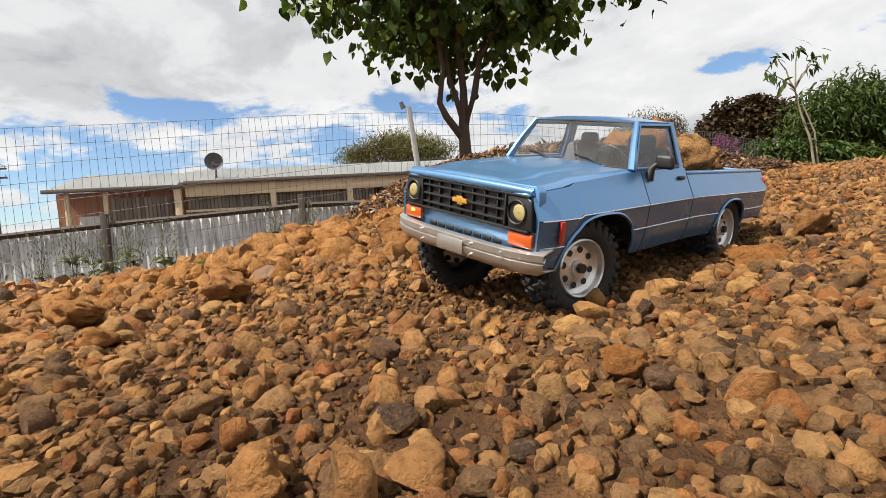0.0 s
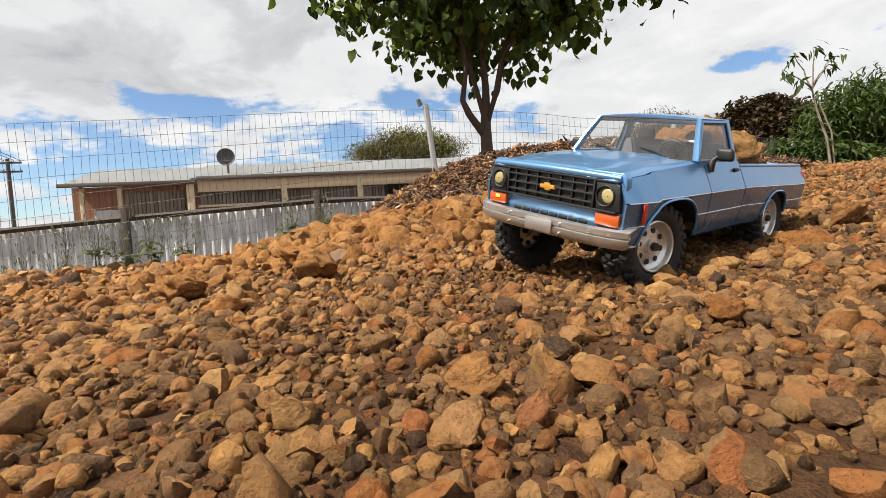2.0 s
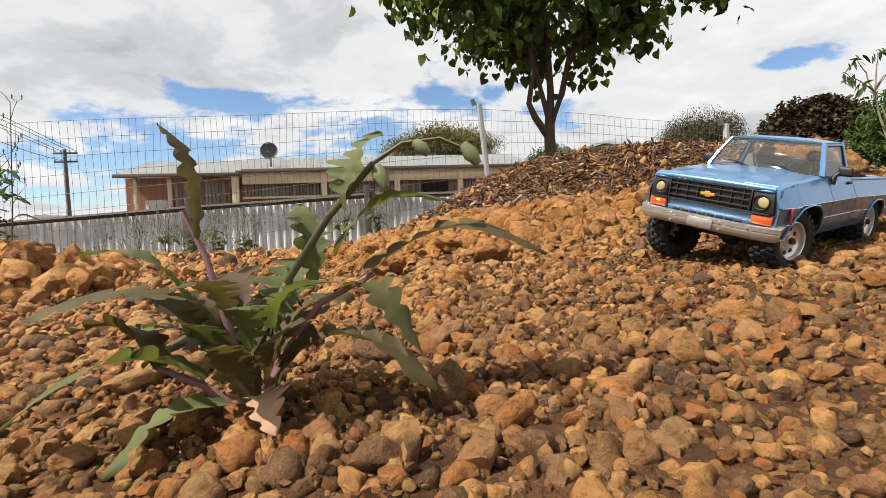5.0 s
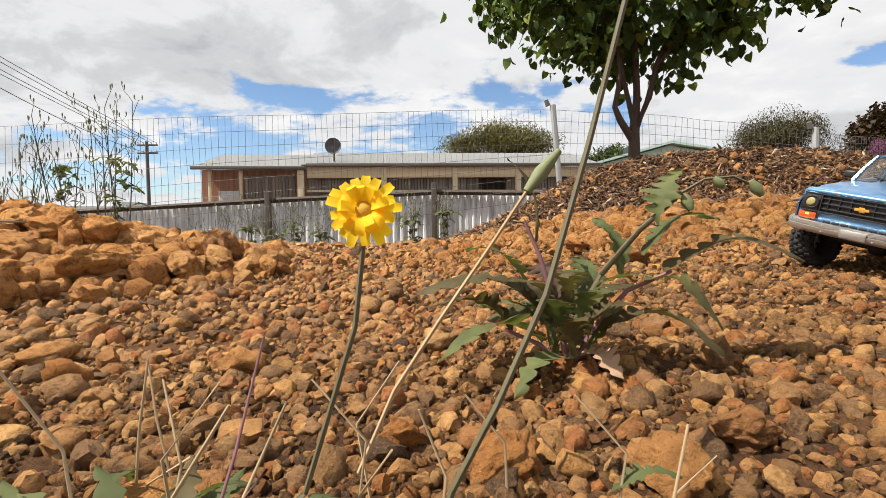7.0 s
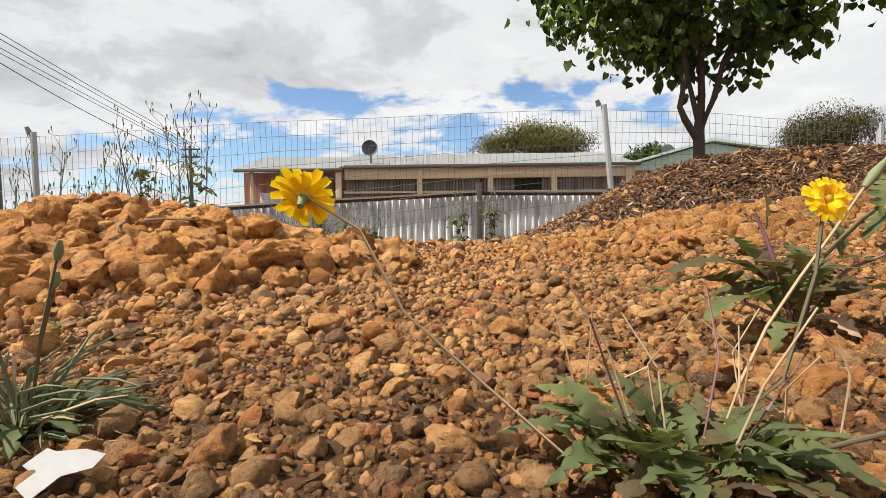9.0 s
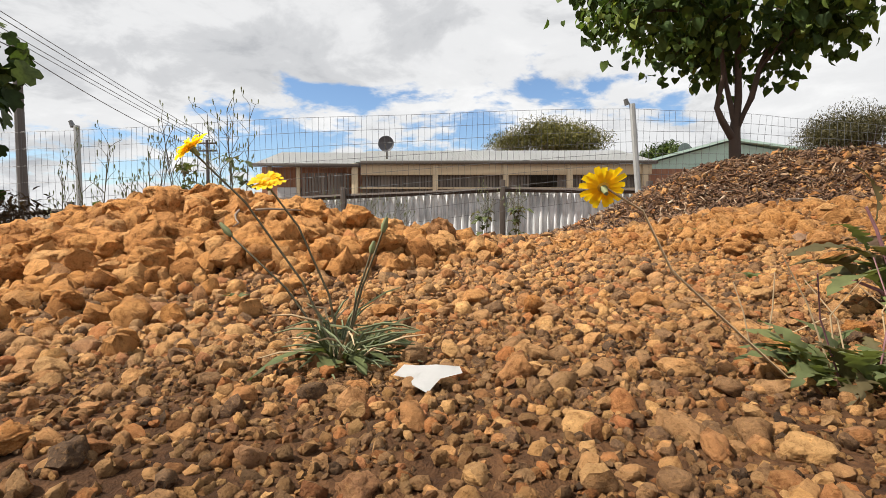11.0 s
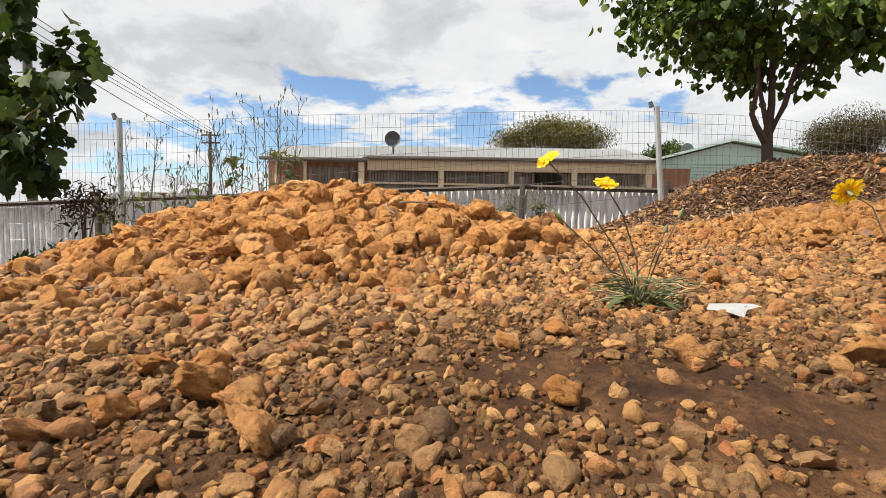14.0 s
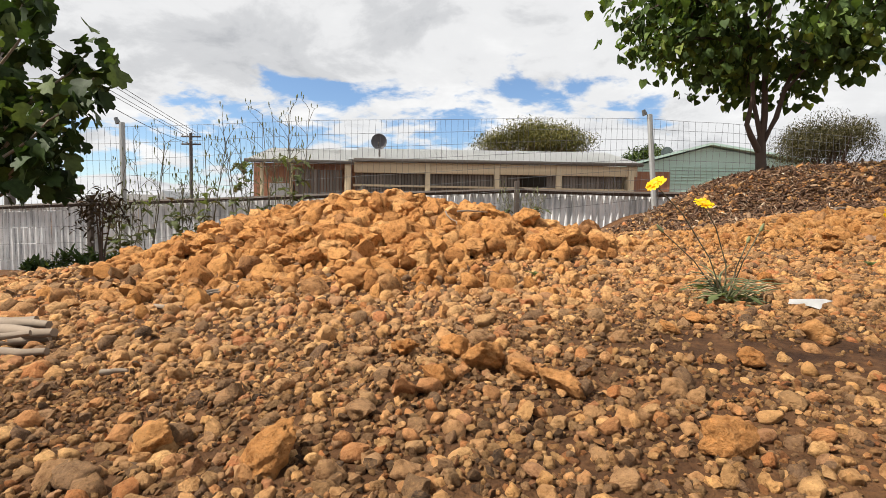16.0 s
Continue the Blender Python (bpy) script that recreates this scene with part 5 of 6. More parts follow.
    part("bulkhead", box(0.003, 0.170, 0.055, (-0.0325, 0, 0.118), 0.001), M["interior"], t)
    part("dashboard", box(0.022, 0.168, 0.022, (0.092, 0, 0.134), 0.005), M["interior"], t)
    part("seat", box(0.040, 0.150, 0.016, (0.012, 0, 0.112), 0.006), M["interior"], t)
    part("seat_back", box(0.014, 0.150, 0.050, (-0.018, 0, 0.140), 0.006, pose(0, 0, 0, 0, -12, 0)), M["interior"], t)
    for y in (0.042, -0.042):
        part("headrest", box(0.010, 0.028, 0.018, (-0.0235, y, 0.1700), 0.005), M["interior"], t)
    ring = bmesh.new()
    tube([(0.019 * math.cos(a) * 0.35 + 0.066, 0.042 + 0.019 * math.sin(a), 0.1480 + 0.019 * math.cos(a)) for a in np.linspace(0, math.tau, 25)], [0.0021] * 25, 6, ring)
    part("steering_wheel", ring, M["black"], t, smooth=60)
    # bed
    part("bed_floor", box(0.250, 0.172, 0.004, (-0.1625, 0, 0.092), 0.001), M["lower"], t)
    part("bed_front", box(0.004, 0.182, 0.045, (-0.0400, 0, 0.1145), 0.001), M["blue"], t)
    part("tailgate", box(0.006, 0.182, 0.050, (-0.2860, 0, 0.1120), 0.002), M["blue"], t)
    for s in (-1, 1):
        part("bed_wall", box(0.246, 0.004, 0.045, (-0.1630, s * 0.0835, 0.1145), 0.001), M["lower"], t)
        part("bed_rail", box(0.252, 0.0125, 0.0045, (-0.1630, s * 0.0870, 0.1368), 0.0016), M["blue"], t)
        part("tail_light", box(0.005, 0.008, 0.030, (-0.2880, s * 0.0945, 0.1130), 0.0015), M["red"], t, "red tail light")
    part("rear_bumper", box(0.014, 0.194, 0.014, (-0.2950, 0, 0.0715), 0.003), M["chrome"], t, "dull silver rear bumper")
    # underneath
    for s in (-1, 1):
        part("chassis_rail", box(0.50, 0.008, 0.012, (-0.015, s * 0.030, 0.064), 0.002), M["chassis"], t)
        for x in (AXF, AXR):
            part("shock", rod((x + 0.01, s * 0.045, 0.042), (x + 0.004, s * 0.042, 0.092), 0.0045, 0.0045, 10), M["chassis"], t)
            part("leaf_spring", tube([(x - 0.055, s * 0.040, 0.060), (x, s * 0.042, 0.049), (x + 0.055, s * 0.040, 0.060)], [0.003] * 3, 5), M["chassis"], t, smooth=40)
    shape_body(t)
    for x in (AXF, AXR):
        part("axle", rod((x, -0.072, HUB), (x, 0.072, HUB), 0.0065, 0.0065, 12), M["chassis"], t)
        d = bmesh.new()
        bmesh.ops.create_uvsphere(d, u_segments=14, v_segments=9, radius=0.0155, matrix=Matrix.Translation((x, 0.012 if x > 0 else 0, HUB)))
        part("differential", d, M["chassis"], t, smooth=60)
    part("drive_shaft", rod((AXR, 0, HUB + 0.004), (AXF, 0.01, HUB + 0.004), 0.004, 0.004, 8), M["chassis"], t)
    part("gearbox", box(0.085, 0.050, 0.032, (0.02, 0, 0.066), 0.006), M["chassis"], t)
    part("engine_tray", box(0.09, 0.09, 0.028, (0.165, 0, 0.082), 0.006), M["chassis"], t)
    part("underbody", box(0.30, 0.178, 0.010, (-0.05, 0, 0.084), 0.003), M["chassis"], t)
    for x in (AXF, AXR):
        for s in (-1, 1):
            wheel(t, x, s)
    return t


def rear_pillar(s):
    out = bmesh.new()
    ring = []
    for x0, x1, y, z in ((-0.0348, -0.0195, 0.0890, 0.1425), (-0.0300, -0.0165, 0.0825, 0.1690), (-0.0250, -0.0115, 0.0760, 0.1955)):
        ring.append([out.verts.new(p) for p in ((x0, s * y, z), (x1, s * y, z), (x1, s * (y - 0.007), z), (x0 + 0.002, s * (y - 0.010), z))])
    for a, b in zip(ring, ring[1:]):
        for k in range(4):
            out.faces.new((a[k], a[(k + 1) % 4], b[(k + 1) % 4], b[k]))
    out.faces.new(ring[0])
    out.faces.new(ring[-1])
    return out


def side_pane(s):
    out = bmesh.new()
    out.faces.new([out.verts.new(p) for p in ((0.0965, s * 0.0868, 0.1450), (0.0675, s * 0.0762, 0.1900), (-0.0135, s * 0.0757, 0.1905), (-0.0190, s * 0.0862, 0.1450))])
    return out


truck()

# a plain toy driver on the seat
doll = bmesh.new()
for at, r, sc in (((0.004, 0.042, 0.142), 0.018, (0.6, 0.95, 1.25)), ((0.004, 0.042, 0.1695), 0.0095, (1, 0.9, 1.1)), ((0.012, 0.062, 0.146), 0.007, (1.6, 0.8, 1.6)), ((0.012, 0.022, 0.146), 0.007, (1.6, 0.8, 1.6)), ((0.004, 0.042, 0.124), 0.016, (1.2, 1.1, 0.6))):
    bmesh.ops.create_icosphere(doll, subdivisions=3, radius=r, matrix=Matrix.Translation(at) @ Matrix.Diagonal((*sc, 1)))
d = part("toy_driver", doll, M["doll"], smooth=60)
d.matrix_basis = TRUCK
tagged(d, "plain dark toy figure on the truck seat", "toy figure")

# lumps of clay carried on the bed
for k, (x, y, z, r) in enumerate(((-0.075, 0.01, 0.134, 0.042), (-0.115, -0.025, 0.124, 0.034), (-0.11, 0.035, 0.122, 0.030), (-0.155, 0.0, 0.116, 0.026), (-0.07, -0.045, 0.118, 0.026), (-0.13, 0.045, 0.146, 0.036), (-0.125, -0.04, 0.148, 0.036), (-0.185, 0.01, 0.132, 0.032), (-0.10, 0.0, 0.165, 0.034), (-0.20, -0.04, 0.125, 0.026), (-0.21, 0.045, 0.124, 0.026))):
    ob = new("clay_lump", CLOD_MESH[k % 8])
    ob.matrix_basis = TRUCK @ Matrix.Translation((x - 0.018, y, z)) @ Euler((k, 2 * k, 3 * k)).to_matrix().to_4x4() @ Matrix.Diagonal((r * 1.15, r * 1.15, r * 1.15, 1))
    tagged(ob, "orange clay lump lying in the truck bed", "clay lump", "load on the truck")

# ---------------------------------------------------------------- marked rocks, litter and weeds on the gravel
ROCK_MESH = []
for v, f in ROCKS_L + ROCKS_M[:6]:
    me = mesh_of("rock", [tuple(p) for p in v], [tuple(int(i) for i in q) for q in f])
    me.materials.append(M["rock"])
    smooth_mesh(me, 80)
    ROCK_MESH.append(me)
BIG = "large rough ochre rock lying in the gravel"
for x, y, r, k in (
    (0.345, 0.480, 0.025, 0), (-0.235, 0.64, 0.040, 1), (-0.41, 0.63, 0.042, 2), (-0.31, 0.83, 0.036, 3), (-0.06, 0.19, 0.017, 4), (0.110, 0.245, 0.014, 5),
    (-0.478, -0.105, 0.022, 6), (-0.392, -0.118, 0.026, 7), (-0.334, -0.066, 0.021, 8), (-0.534, -0.075, 0.017, 9), (-0.87, 0.02, 0.024, 10), (-0.96, 0.09, 0.028, 11),
    (-1.052, -0.53, 0.019, 12), (-0.905, -0.488, 0.020, 13), (-1.154, -0.45, 0.015, 0), (-1.46, -0.58, 0.024, 1), (-1.52, -0.575, 0.022, 2), (-1.38, -0.655, 0.018, 3),
    (-1.345, -0.69, 0.022, 4), (-1.235, -0.78, 0.021, 5), (-1.557, -0.83, 0.025, 6), (-1.666, -0.815, 0.021, 7), (-1.42, -0.632, 0.026, 8), (-1.463, -0.68, 0.020, 9),
    (-1.152, -0.615, 0.017, 10), (-1.20, -0.50, 0.014, 11), (-0.72, 0.06, 0.022, 12), (-0.29, 0.47, 0.022, 13), (0.52, 0.62, 0.03, 1), (-1.78, -0.06, 0.045, 5), (-1.62, -0.02, 0.032, 3),
):
    tagged(loose("rock", ROCK_MESH[k], x, y, r, None, 0.18, 0.85), BIG, "rock", "marked rocks")


def scrap(name, x, y, outline, lift, mat, label, category, turn=0.0, tilt=(0, 0)):
    """A thin torn sheet, bent a little, lying on the stones."""
    bm = bmesh.new()
    mid = bm.verts.new((0, 0, lift * 1.4))
    ring = [bm.verts.new((a, b, lift * math.cos(3 * math.atan2(b, a)) * 0.8)) for a, b in outline]
    for i in range(len(ring)):
        bm.faces.new((mid, ring[i], ring[(i + 1) % len(ring)]))
    bmesh.ops.solidify(bm, geom=bm.faces[:], thickness=0.0008)
    ob = part(name, bm, mat, None, "", 60)
    ob.matrix_basis = pose(x, y, fine_z(x, y) + 0.012, tilt[0], tilt[1], turn)
    return tagged(ob, label, category)


scrap("paper_scrap", -0.942, -0.300, [(a * 0.8, b * 0.85) for a, b in [(-0.036, 0.002), (-0.030, 0.016), (-0.012, 0.012), (0.004, 0.020), (0.030, 0.016), (0.038, 0.002), (0.018, -0.006), (0.010, -0.022), (-0.006, -0.018), (-0.014, -0.004)]], 0.003, M["paper"], "torn white scrap of card lying on gravel", "paper scrap", -8, (18, -4))
scrap("dry_leaf", -0.215, 0.765, [(-0.028, -0.012), (-0.024, 0.012), (-0.004, 0.018), (0.02, 0.014), (0.03, -0.004), (0.012, -0.016), (-0.008, -0.014)], 0.008, M["dead_leaf"], "curled pale brown dry leaf on orange soil", "dry leaf", 20, (35, 0))


def stick(pts, r, mat, label):
    p0 = Vector(pts[0])
    ob = part("stick", tube([Vector(p) - p0 for p in pts], [r * (1 - 0.5 * k / (len(pts) - 1)) for k in range(len(pts))], 6), M[mat], None, "", 60)
    ob.location = p0
    tagged(ob, label, "stick", "sticks")


def lying(x0, y0, x1, y1, r, mat, label, lift=0.008):
    n = 4
    pts = [(x0 + (x1 - x0) * k / n + float(rng.normal(0, 0.003)), y0 + (y1 - y0) * k / n + float(rng.normal(0, 0.003)), fine_z(x0 + (x1 - x0) * k / n, y0 + (y1 - y0) * k / n) + lift + r) for k in range(n + 1)]
    stick(pts, r, mat, label)


OLD_WOOD = "pale weathered splintered wood, sun-bleached"
for k, (x, y, r, turn, up) in enumerate(((-2.27, -0.39, 0.010, 10, 0.0), (-2.245, -0.41, 0.012, 22, 0.012), (-2.20, -0.45, 0.011, 4, 0.0), (-2.16, -0.47, 0.012, -6, 0.016), (-2.12, -0.50, 0.010, 14, 0.0), (-2.09, -0.52, 0.012, -12, 0.010), (-2.05, -0.57, 0.009, -4, 0.0), (-2.11, -0.54, 0.008, 25, 0.022))):
    c, s_ = math.cos(radians(turn)), math.sin(radians(turn))
    r *= 1.15
    lying(x - 0.16 * c, y - 0.16 * s_, x, y, r, "driftwood", OLD_WOOD, up)
lying(-2.15, -0.25, -2.06, -0.28, 0.006, "driftwood", "pale weathered stick on the gravel")
lying(-2.13, -0.10, -2.04, -0.03, 0.006, "driftwood", "pale weathered stick on the gravel")
lying(-2.12, -0.13, -2.07, -0.05, 0.004, "driftwood", "pale weathered stick on the gravel")
lying(-1.845, -0.676, -1.817, -0.676, 0.004, "driftwood", "pale weathered stick on the gravel")
lying(-1.62, 0.52, -1.50, 0.60, 0.004, "driftwood", "pale bent stick on the clay heap", 0.05)
lying(-1.66, 0.50, -1.60, 0.40, 0.003, "driftwood", "pale bent stick on the clay heap", 0.05)
lying(0.02, 1.42, 0.16, 1.55, 0.008, "driftwood", "pale broken branch at the mulch edge", 0.03)
lying(0.28, 1.15, 0.40, 1.18, 0.008, "driftwood", "grey broken bark piece on orange soil", 0.02)


def bloom(at, face, r, parent, seed):
    """A yellow daisy head: two rings of toothed petals round a dark core, on a green cup."""
    rr = random.Random(seed)
    face = Vector(face).normalized()
    m = Matrix.Translation(at) @ face.to_track_quat("Z", "Y").to_matrix().to_4x4()
    bm = bmesh.new()
    for ring, (n, length, lift) in enumerate(((17, 1.0, 0.12), (13, 0.72, 0.30))):
        for k in range(n):
            a = (k + 0.5 * ring) * math.tau / n + rr.uniform(-0.08, 0.08)
            ll, w, h = r * length * rr.uniform(0.88, 1.08), r * 0.135, lift * r * rr.uniform(0.4, 1.6)
            u, v = Vector((math.cos(a), math.sin(a), 0)), Vector((-math.sin(a), math.cos(a), 0))
            rows = []
            for s, ww, hh in ((0.12, 0.5, 0.0), (0.45, 1.0, 0.7), (0.8, 1.05, 0.9), (0.98, 0.8, 0.6)):
                c = u * ll * s + Vector((0, 0, h * hh))
                rows.append((bm.verts.new(c - v * w * ww), bm.verts.new(c + Vector((0, 0, -w * 0.25))), bm.verts.new(c + v * w * ww)))
            for p, q in zip(rows, rows[1:]):
                bm.faces.new((p[0], p[1], q[1], q[0]))
                bm.faces.new((p[1], p[2], q[2], q[1]))
    bm.transform(m)
    head = part("petals", bm, M["petal"], parent, "bright yellow petals", 60)
    core = bmesh.new()
    bmesh.ops.create_uvsphere(core, u_segments=12, v_segments=6, radius=r * 0.27, matrix=m @ Matrix.Translation((0, 0, 0.06 * r)) @ Matrix.Diagonal((1, 1, 0.6, 1)))
    part("core", core, M["petal_core"], head, smooth=60)
    cup = bmesh.new()
    bmesh.ops.create_cone(cup, cap_ends=True, segments=12, radius1=r * 0.09, radius2=r * 0.17, depth=r * 0.5, matrix=m @ Matrix.Translation((0, 0, -r * 0.26)))
    part("cup", cup, M["bud"], head, smooth=60)


def lobed(length, width, seed, droop=0.6, teeth=7):
    """A jagged, arching and rippled leaf along +y, in a bmesh."""
    rr = random.Random(seed)
    bm = bmesh.new()
    rows = []
    n = teeth * 4
    lobe = [rr.uniform(0.7, 1.15) for _ in range(2 * teeth + 2)]
    tip, twist = rr.uniform(0.3, 1.0), rr.uniform(-0.5, 0.5)
    for i in range(n + 1):
        s = i / n
        z = length * (0.25 * math.sin(s * 2.2) - droop * s * s * 0.6)
        body = width * math.sin(math.pi * min(1, 0.10 + 0.88 * s)) ** 0.8 * (0.35 + 0.65 * min(1, 2 * s)) + width * 0.03
        row = []
        for side in (-1, 1):
            cut = (0.26 + 0.74 * abs(math.sin(math.pi * s * teeth + 0.4 * (side > 0))) ** 0.7) * lobe[int(s * teeth) * 2 + (side > 0)]
            w = body * cut * (1 if i < n else 0.1)
            back = length * 0.05 * cut
            edge = w * (0.35 + twist * side) + width * 0.22 * math.sin(9 * s + seed + side)
            row.append([(side * w, length * s - back, z + edge * tip), (side * w * 0.5, length * s - back * 0.3, z + edge * 0.25)])
        (a, b), (d, c) = row
        rows.append([bm.verts.new(p) for p in (a, b, (0, length * s, z), c, d)])
    for p, q in zip(rows, rows[1:]):
        for k in range(4):
            bm.faces.new((p[k], p[k + 1], q[k + 1], q[k]))
    return bm


def add_leaf(parent, at, turn, lift, length, width, mat, seed, droop=0.6, name="leaf"):
    bm = lobed(length, width, seed, droop)
    bm.transform(Matrix.Translation(at) @ Matrix.Rotation(radians(turn), 4, "Z") @ Matrix.Rotation(radians(lift), 4, "X"))
    part(name, bm, M[mat], parent, smooth=60)


def stem(parent, pts, r0, r1, mat):
    n = len(pts) - 1
    part("stem", tube(pts, [r0 + (r1 - r0) * k / n for k in range(n + 1)], 6), M[mat], parent, smooth=60)


def ground_thing(name, x, y, label, category, group=""):
    return thing(name, pose(x, y, fine_z(x, y) - 0.002), label, category, group)


# the purple-green thistle
w = ground_thing("sow_thistle", -0.420, 0.058, "tall sow thistle with jagged purple-green leaves and a drooping bud", "weed")
rr = random.Random(3)
stem(w, [(0, 0, -0.01), (0.005, 0.0, 0.05), (0.03, 0.0, 0.10), (0.065, -0.01, 0.145), (0.10, -0.02, 0.180)], 0.0042, 0.0022, "weed_stem")
stem(w, [(0.10, -0.02, 0.180), (0.12, -0.02, 0.192), (0.145, -0.02, 0.194), (0.160, -0.02, 0.187)], 0.0016, 0.0012, "weed_stem")
stem(w, [(0, 0, 0), (-0.012, 0.0, 0.06), (-0.03, 0.005, 0.12), (-0.045, 0.005, 0.155)], 0.0035, 0.0018, "red_stem")
stem(w, [(0, 0, 0), (0.02, 0, 0.04), (0.055, -0.005, 0.085), (0.095, -0.01, 0.105)], 0.0036, 0.002, "red_stem")
stem(w, [(0, 0, 0), (-0.03, -0.01, 0.03), (-0.065, -0.01, 0.045)], 0.0034, 0.002, "red_stem")
for a, b, r in (((0.160, -0.02, 0.190), (0.170, -0.02, 0.176), 0.0055), ((0.128, -0.02, 0.193), (0.137, -0.02, 0.184), 0.0050), ((0.102, -0.02, 0.178), (0.108, -0.022, 0.163), 0.0060)):
    part("bud", tube([a, tuple((p + q) / 2 for p, q in zip(a, b)), b], [r * 0.5, r, r * 0.45], 9), M["bud"], w, "green closed bud", 60)
LEAVES = (
    (-0.035, 0.0, 0.135, 70, 66, 0.075, 0.009, "weed_purple", 0.2), (-0.045, 0.0, 0.09, 110, 40, 0.06, 0.013, "weed_green", 0.6), (0.07, -0.01, 0.12, -70, 35, 0.075, 0.017, "weed_green", 0.7),
    (0.09, -0.01, 0.105, -88, 10, 0.105, 0.016, "weed_purple", 0.5), (0.07, -0.01, 0.095, -120, -5, 0.06, 0.013, "weed_purple", 1.1), (-0.02, 0.0, 0.05, 95, 25, 0.115, 0.018, "weed_purple", 0.7),
    (-0.03, -0.01, 0.035, 120, 10, 0.09, 0.020, "weed_green", 0.8), (0.0, 0.0, 0.03, 70, 20, 0.09, 0.016, "weed_purple", 0.9), (0.03, -0.01, 0.045, -100, 15, 0.085, 0.017, "weed_purple", 1.0),
    (0.01, -0.01, 0.02, -150, 0, 0.05, 0.011, "dead_leaf", 0.5), (0.0, -0.01, 0.015, 140, -5, 0.075, 0.012, "weed_green", 0.5), (0.05, 0.0, 0.10, 30, 55, 0.06, 0.013, "weed_green", 0.4),
    (-0.06, -0.01, 0.045, 80, 30, 0.07, 0.020, "weed_purple", 0.9), (0.08, -0.02, 0.15, -60, 60, 0.05, 0.012, "weed_green", 0.3), (0.02, 0.01, 0.06, 0, 45, 0.07, 0.015, "weed_green", 0.5),
)
for k, (x, y, z, turn, lift, ll, ww, mat, dr) in enumerate(LEAVES):
    add_leaf(w, (x, y, z), turn, lift, ll * 1.2, ww * 1.45, mat, 100 + k, dr)

w.scale = (0.84, 0.84, 0.84)
for k in range(16):
    a = k * 2.4
    add_leaf(w, (0.02 * math.cos(a), 0.02 * math.sin(a), 0.01 + 0.0045 * k), math.degrees(a) - 90, 62 - 1.2 * k, 0.074 - 0.001 * k, 0.020, ("weed_purple", "weed_green", "weed_purple")[k % 3], 200 + k, 0.8)

# the low green clump nearest the line, with two flowers that lean out of it
w = ground_thing("daisy_weed", -0.605, -0.225, "low green jagged-leaved weed with tall yellow daisies", "weed", "yellow-flowered weeds")
for k in range(70):
    a, q = k * 2.39, 0.052 * math.sqrt((k + 0.5) / 70)
    add_leaf(w, (q * math.cos(a), 0.8 * q * math.sin(a), 0.004), math.degrees(a) - 90 + rr.uniform(-40, 40), rr.uniform(10, 65), rr.uniform(0.028, 0.058), rr.uniform(0.006, 0.012), "weed_green" if k % 4 else "weed_purple", 300 + k, 0.7)
stem(w, [(-0.015, -0.005, 0.004), (-0.061, -0.012, 0.008), (-0.112, -0.021, 0.055), (-0.151, -0.028, 0.092), (-0.174, -0.033, 0.138), (-0.204, -0.038, 0.157)], 0.0011, 0.0009, "dry_stem")
bloom((-0.204, -0.038, 0.156), (-0.15, 0.75, 0.5), 0.0185, w, 5)
stem(w, [(0, 0, 0), (0.06, 0.02, 0.05), (0.078, 0.026, 0.11), (0.082, 0.028, 0.148)], 0.0012, 0.0010, "weed_stem")
bloom((0.082, 0.026, 0.152), (0.1, -0.9, 0.25), 0.0135, w, 6)
stem(w, [(0, 0, 0), (0.075, 0.0, 0.02), (0.15, 0.02, 0.035)], 0.0015, 0.0012, "weed_stem")
bloom((0.155, 0.02, 0.038), (0.5, -0.5, 0.5), 0.014, w, 16)
for k in range(7):
    a = rr.uniform(0, 6.28)
    h = rr.uniform(0.05, 0.11)
    stem(w, [(0.02 * math.cos(a), 0.02 * math.sin(a), 0), (0.04 * math.cos(a), 0.04 * math.sin(a), h * 0.6), (0.06 * math.cos(a + 0.3), 0.06 * math.sin(a + 0.3), h)], 0.0008, 0.0005, "dry_stem" if k % 3 else "red_stem")

# tall bare stems close to the line
w = ground_thing("dry_stalk", -0.50, -0.248, "tall thin brown weed stalk", "weed", "dry stalks")
o = Vector(w.location)
stem(w, [Vector(p) - o for p in ((-0.497, -0.247, 0.02), (-0.487, -0.244, 0.071), (-0.475, -0.242, 0.094), (-0.462, -0.238, 0.123), (-0.451, -0.235, 0.162), (-0.441, -0.231, 0.201), (-0.436, -0.229, 0.235))], 0.0011, 0.0008, "weed_stem")
w = ground_thing("dry_stalk", -0.545, -0.142, "thin grey weed stalk with a closed seed head", "weed", "dry stalks")
o = Vector(w.location)
stem(w, [Vector(p) - o for p in ((-0.545, -0.142, 0.02), (-0.527, -0.139, 0.061), (-0.505, -0.134, 0.095), (-0.483, -0.13, 0.127), (-0.463, -0.126, 0.157))], 0.0012, 0.0010, "dry_stem")
part("seed_head", tube([Vector(p) - o for p in ((-0.463, -0.126, 0.157), (-0.456, -0.124, 0.166), (-0.447, -0.122, 0.177))], [0.002, 0.0038, 0.0015], 9), M["bud"], w, "closed brown seed head", 60)
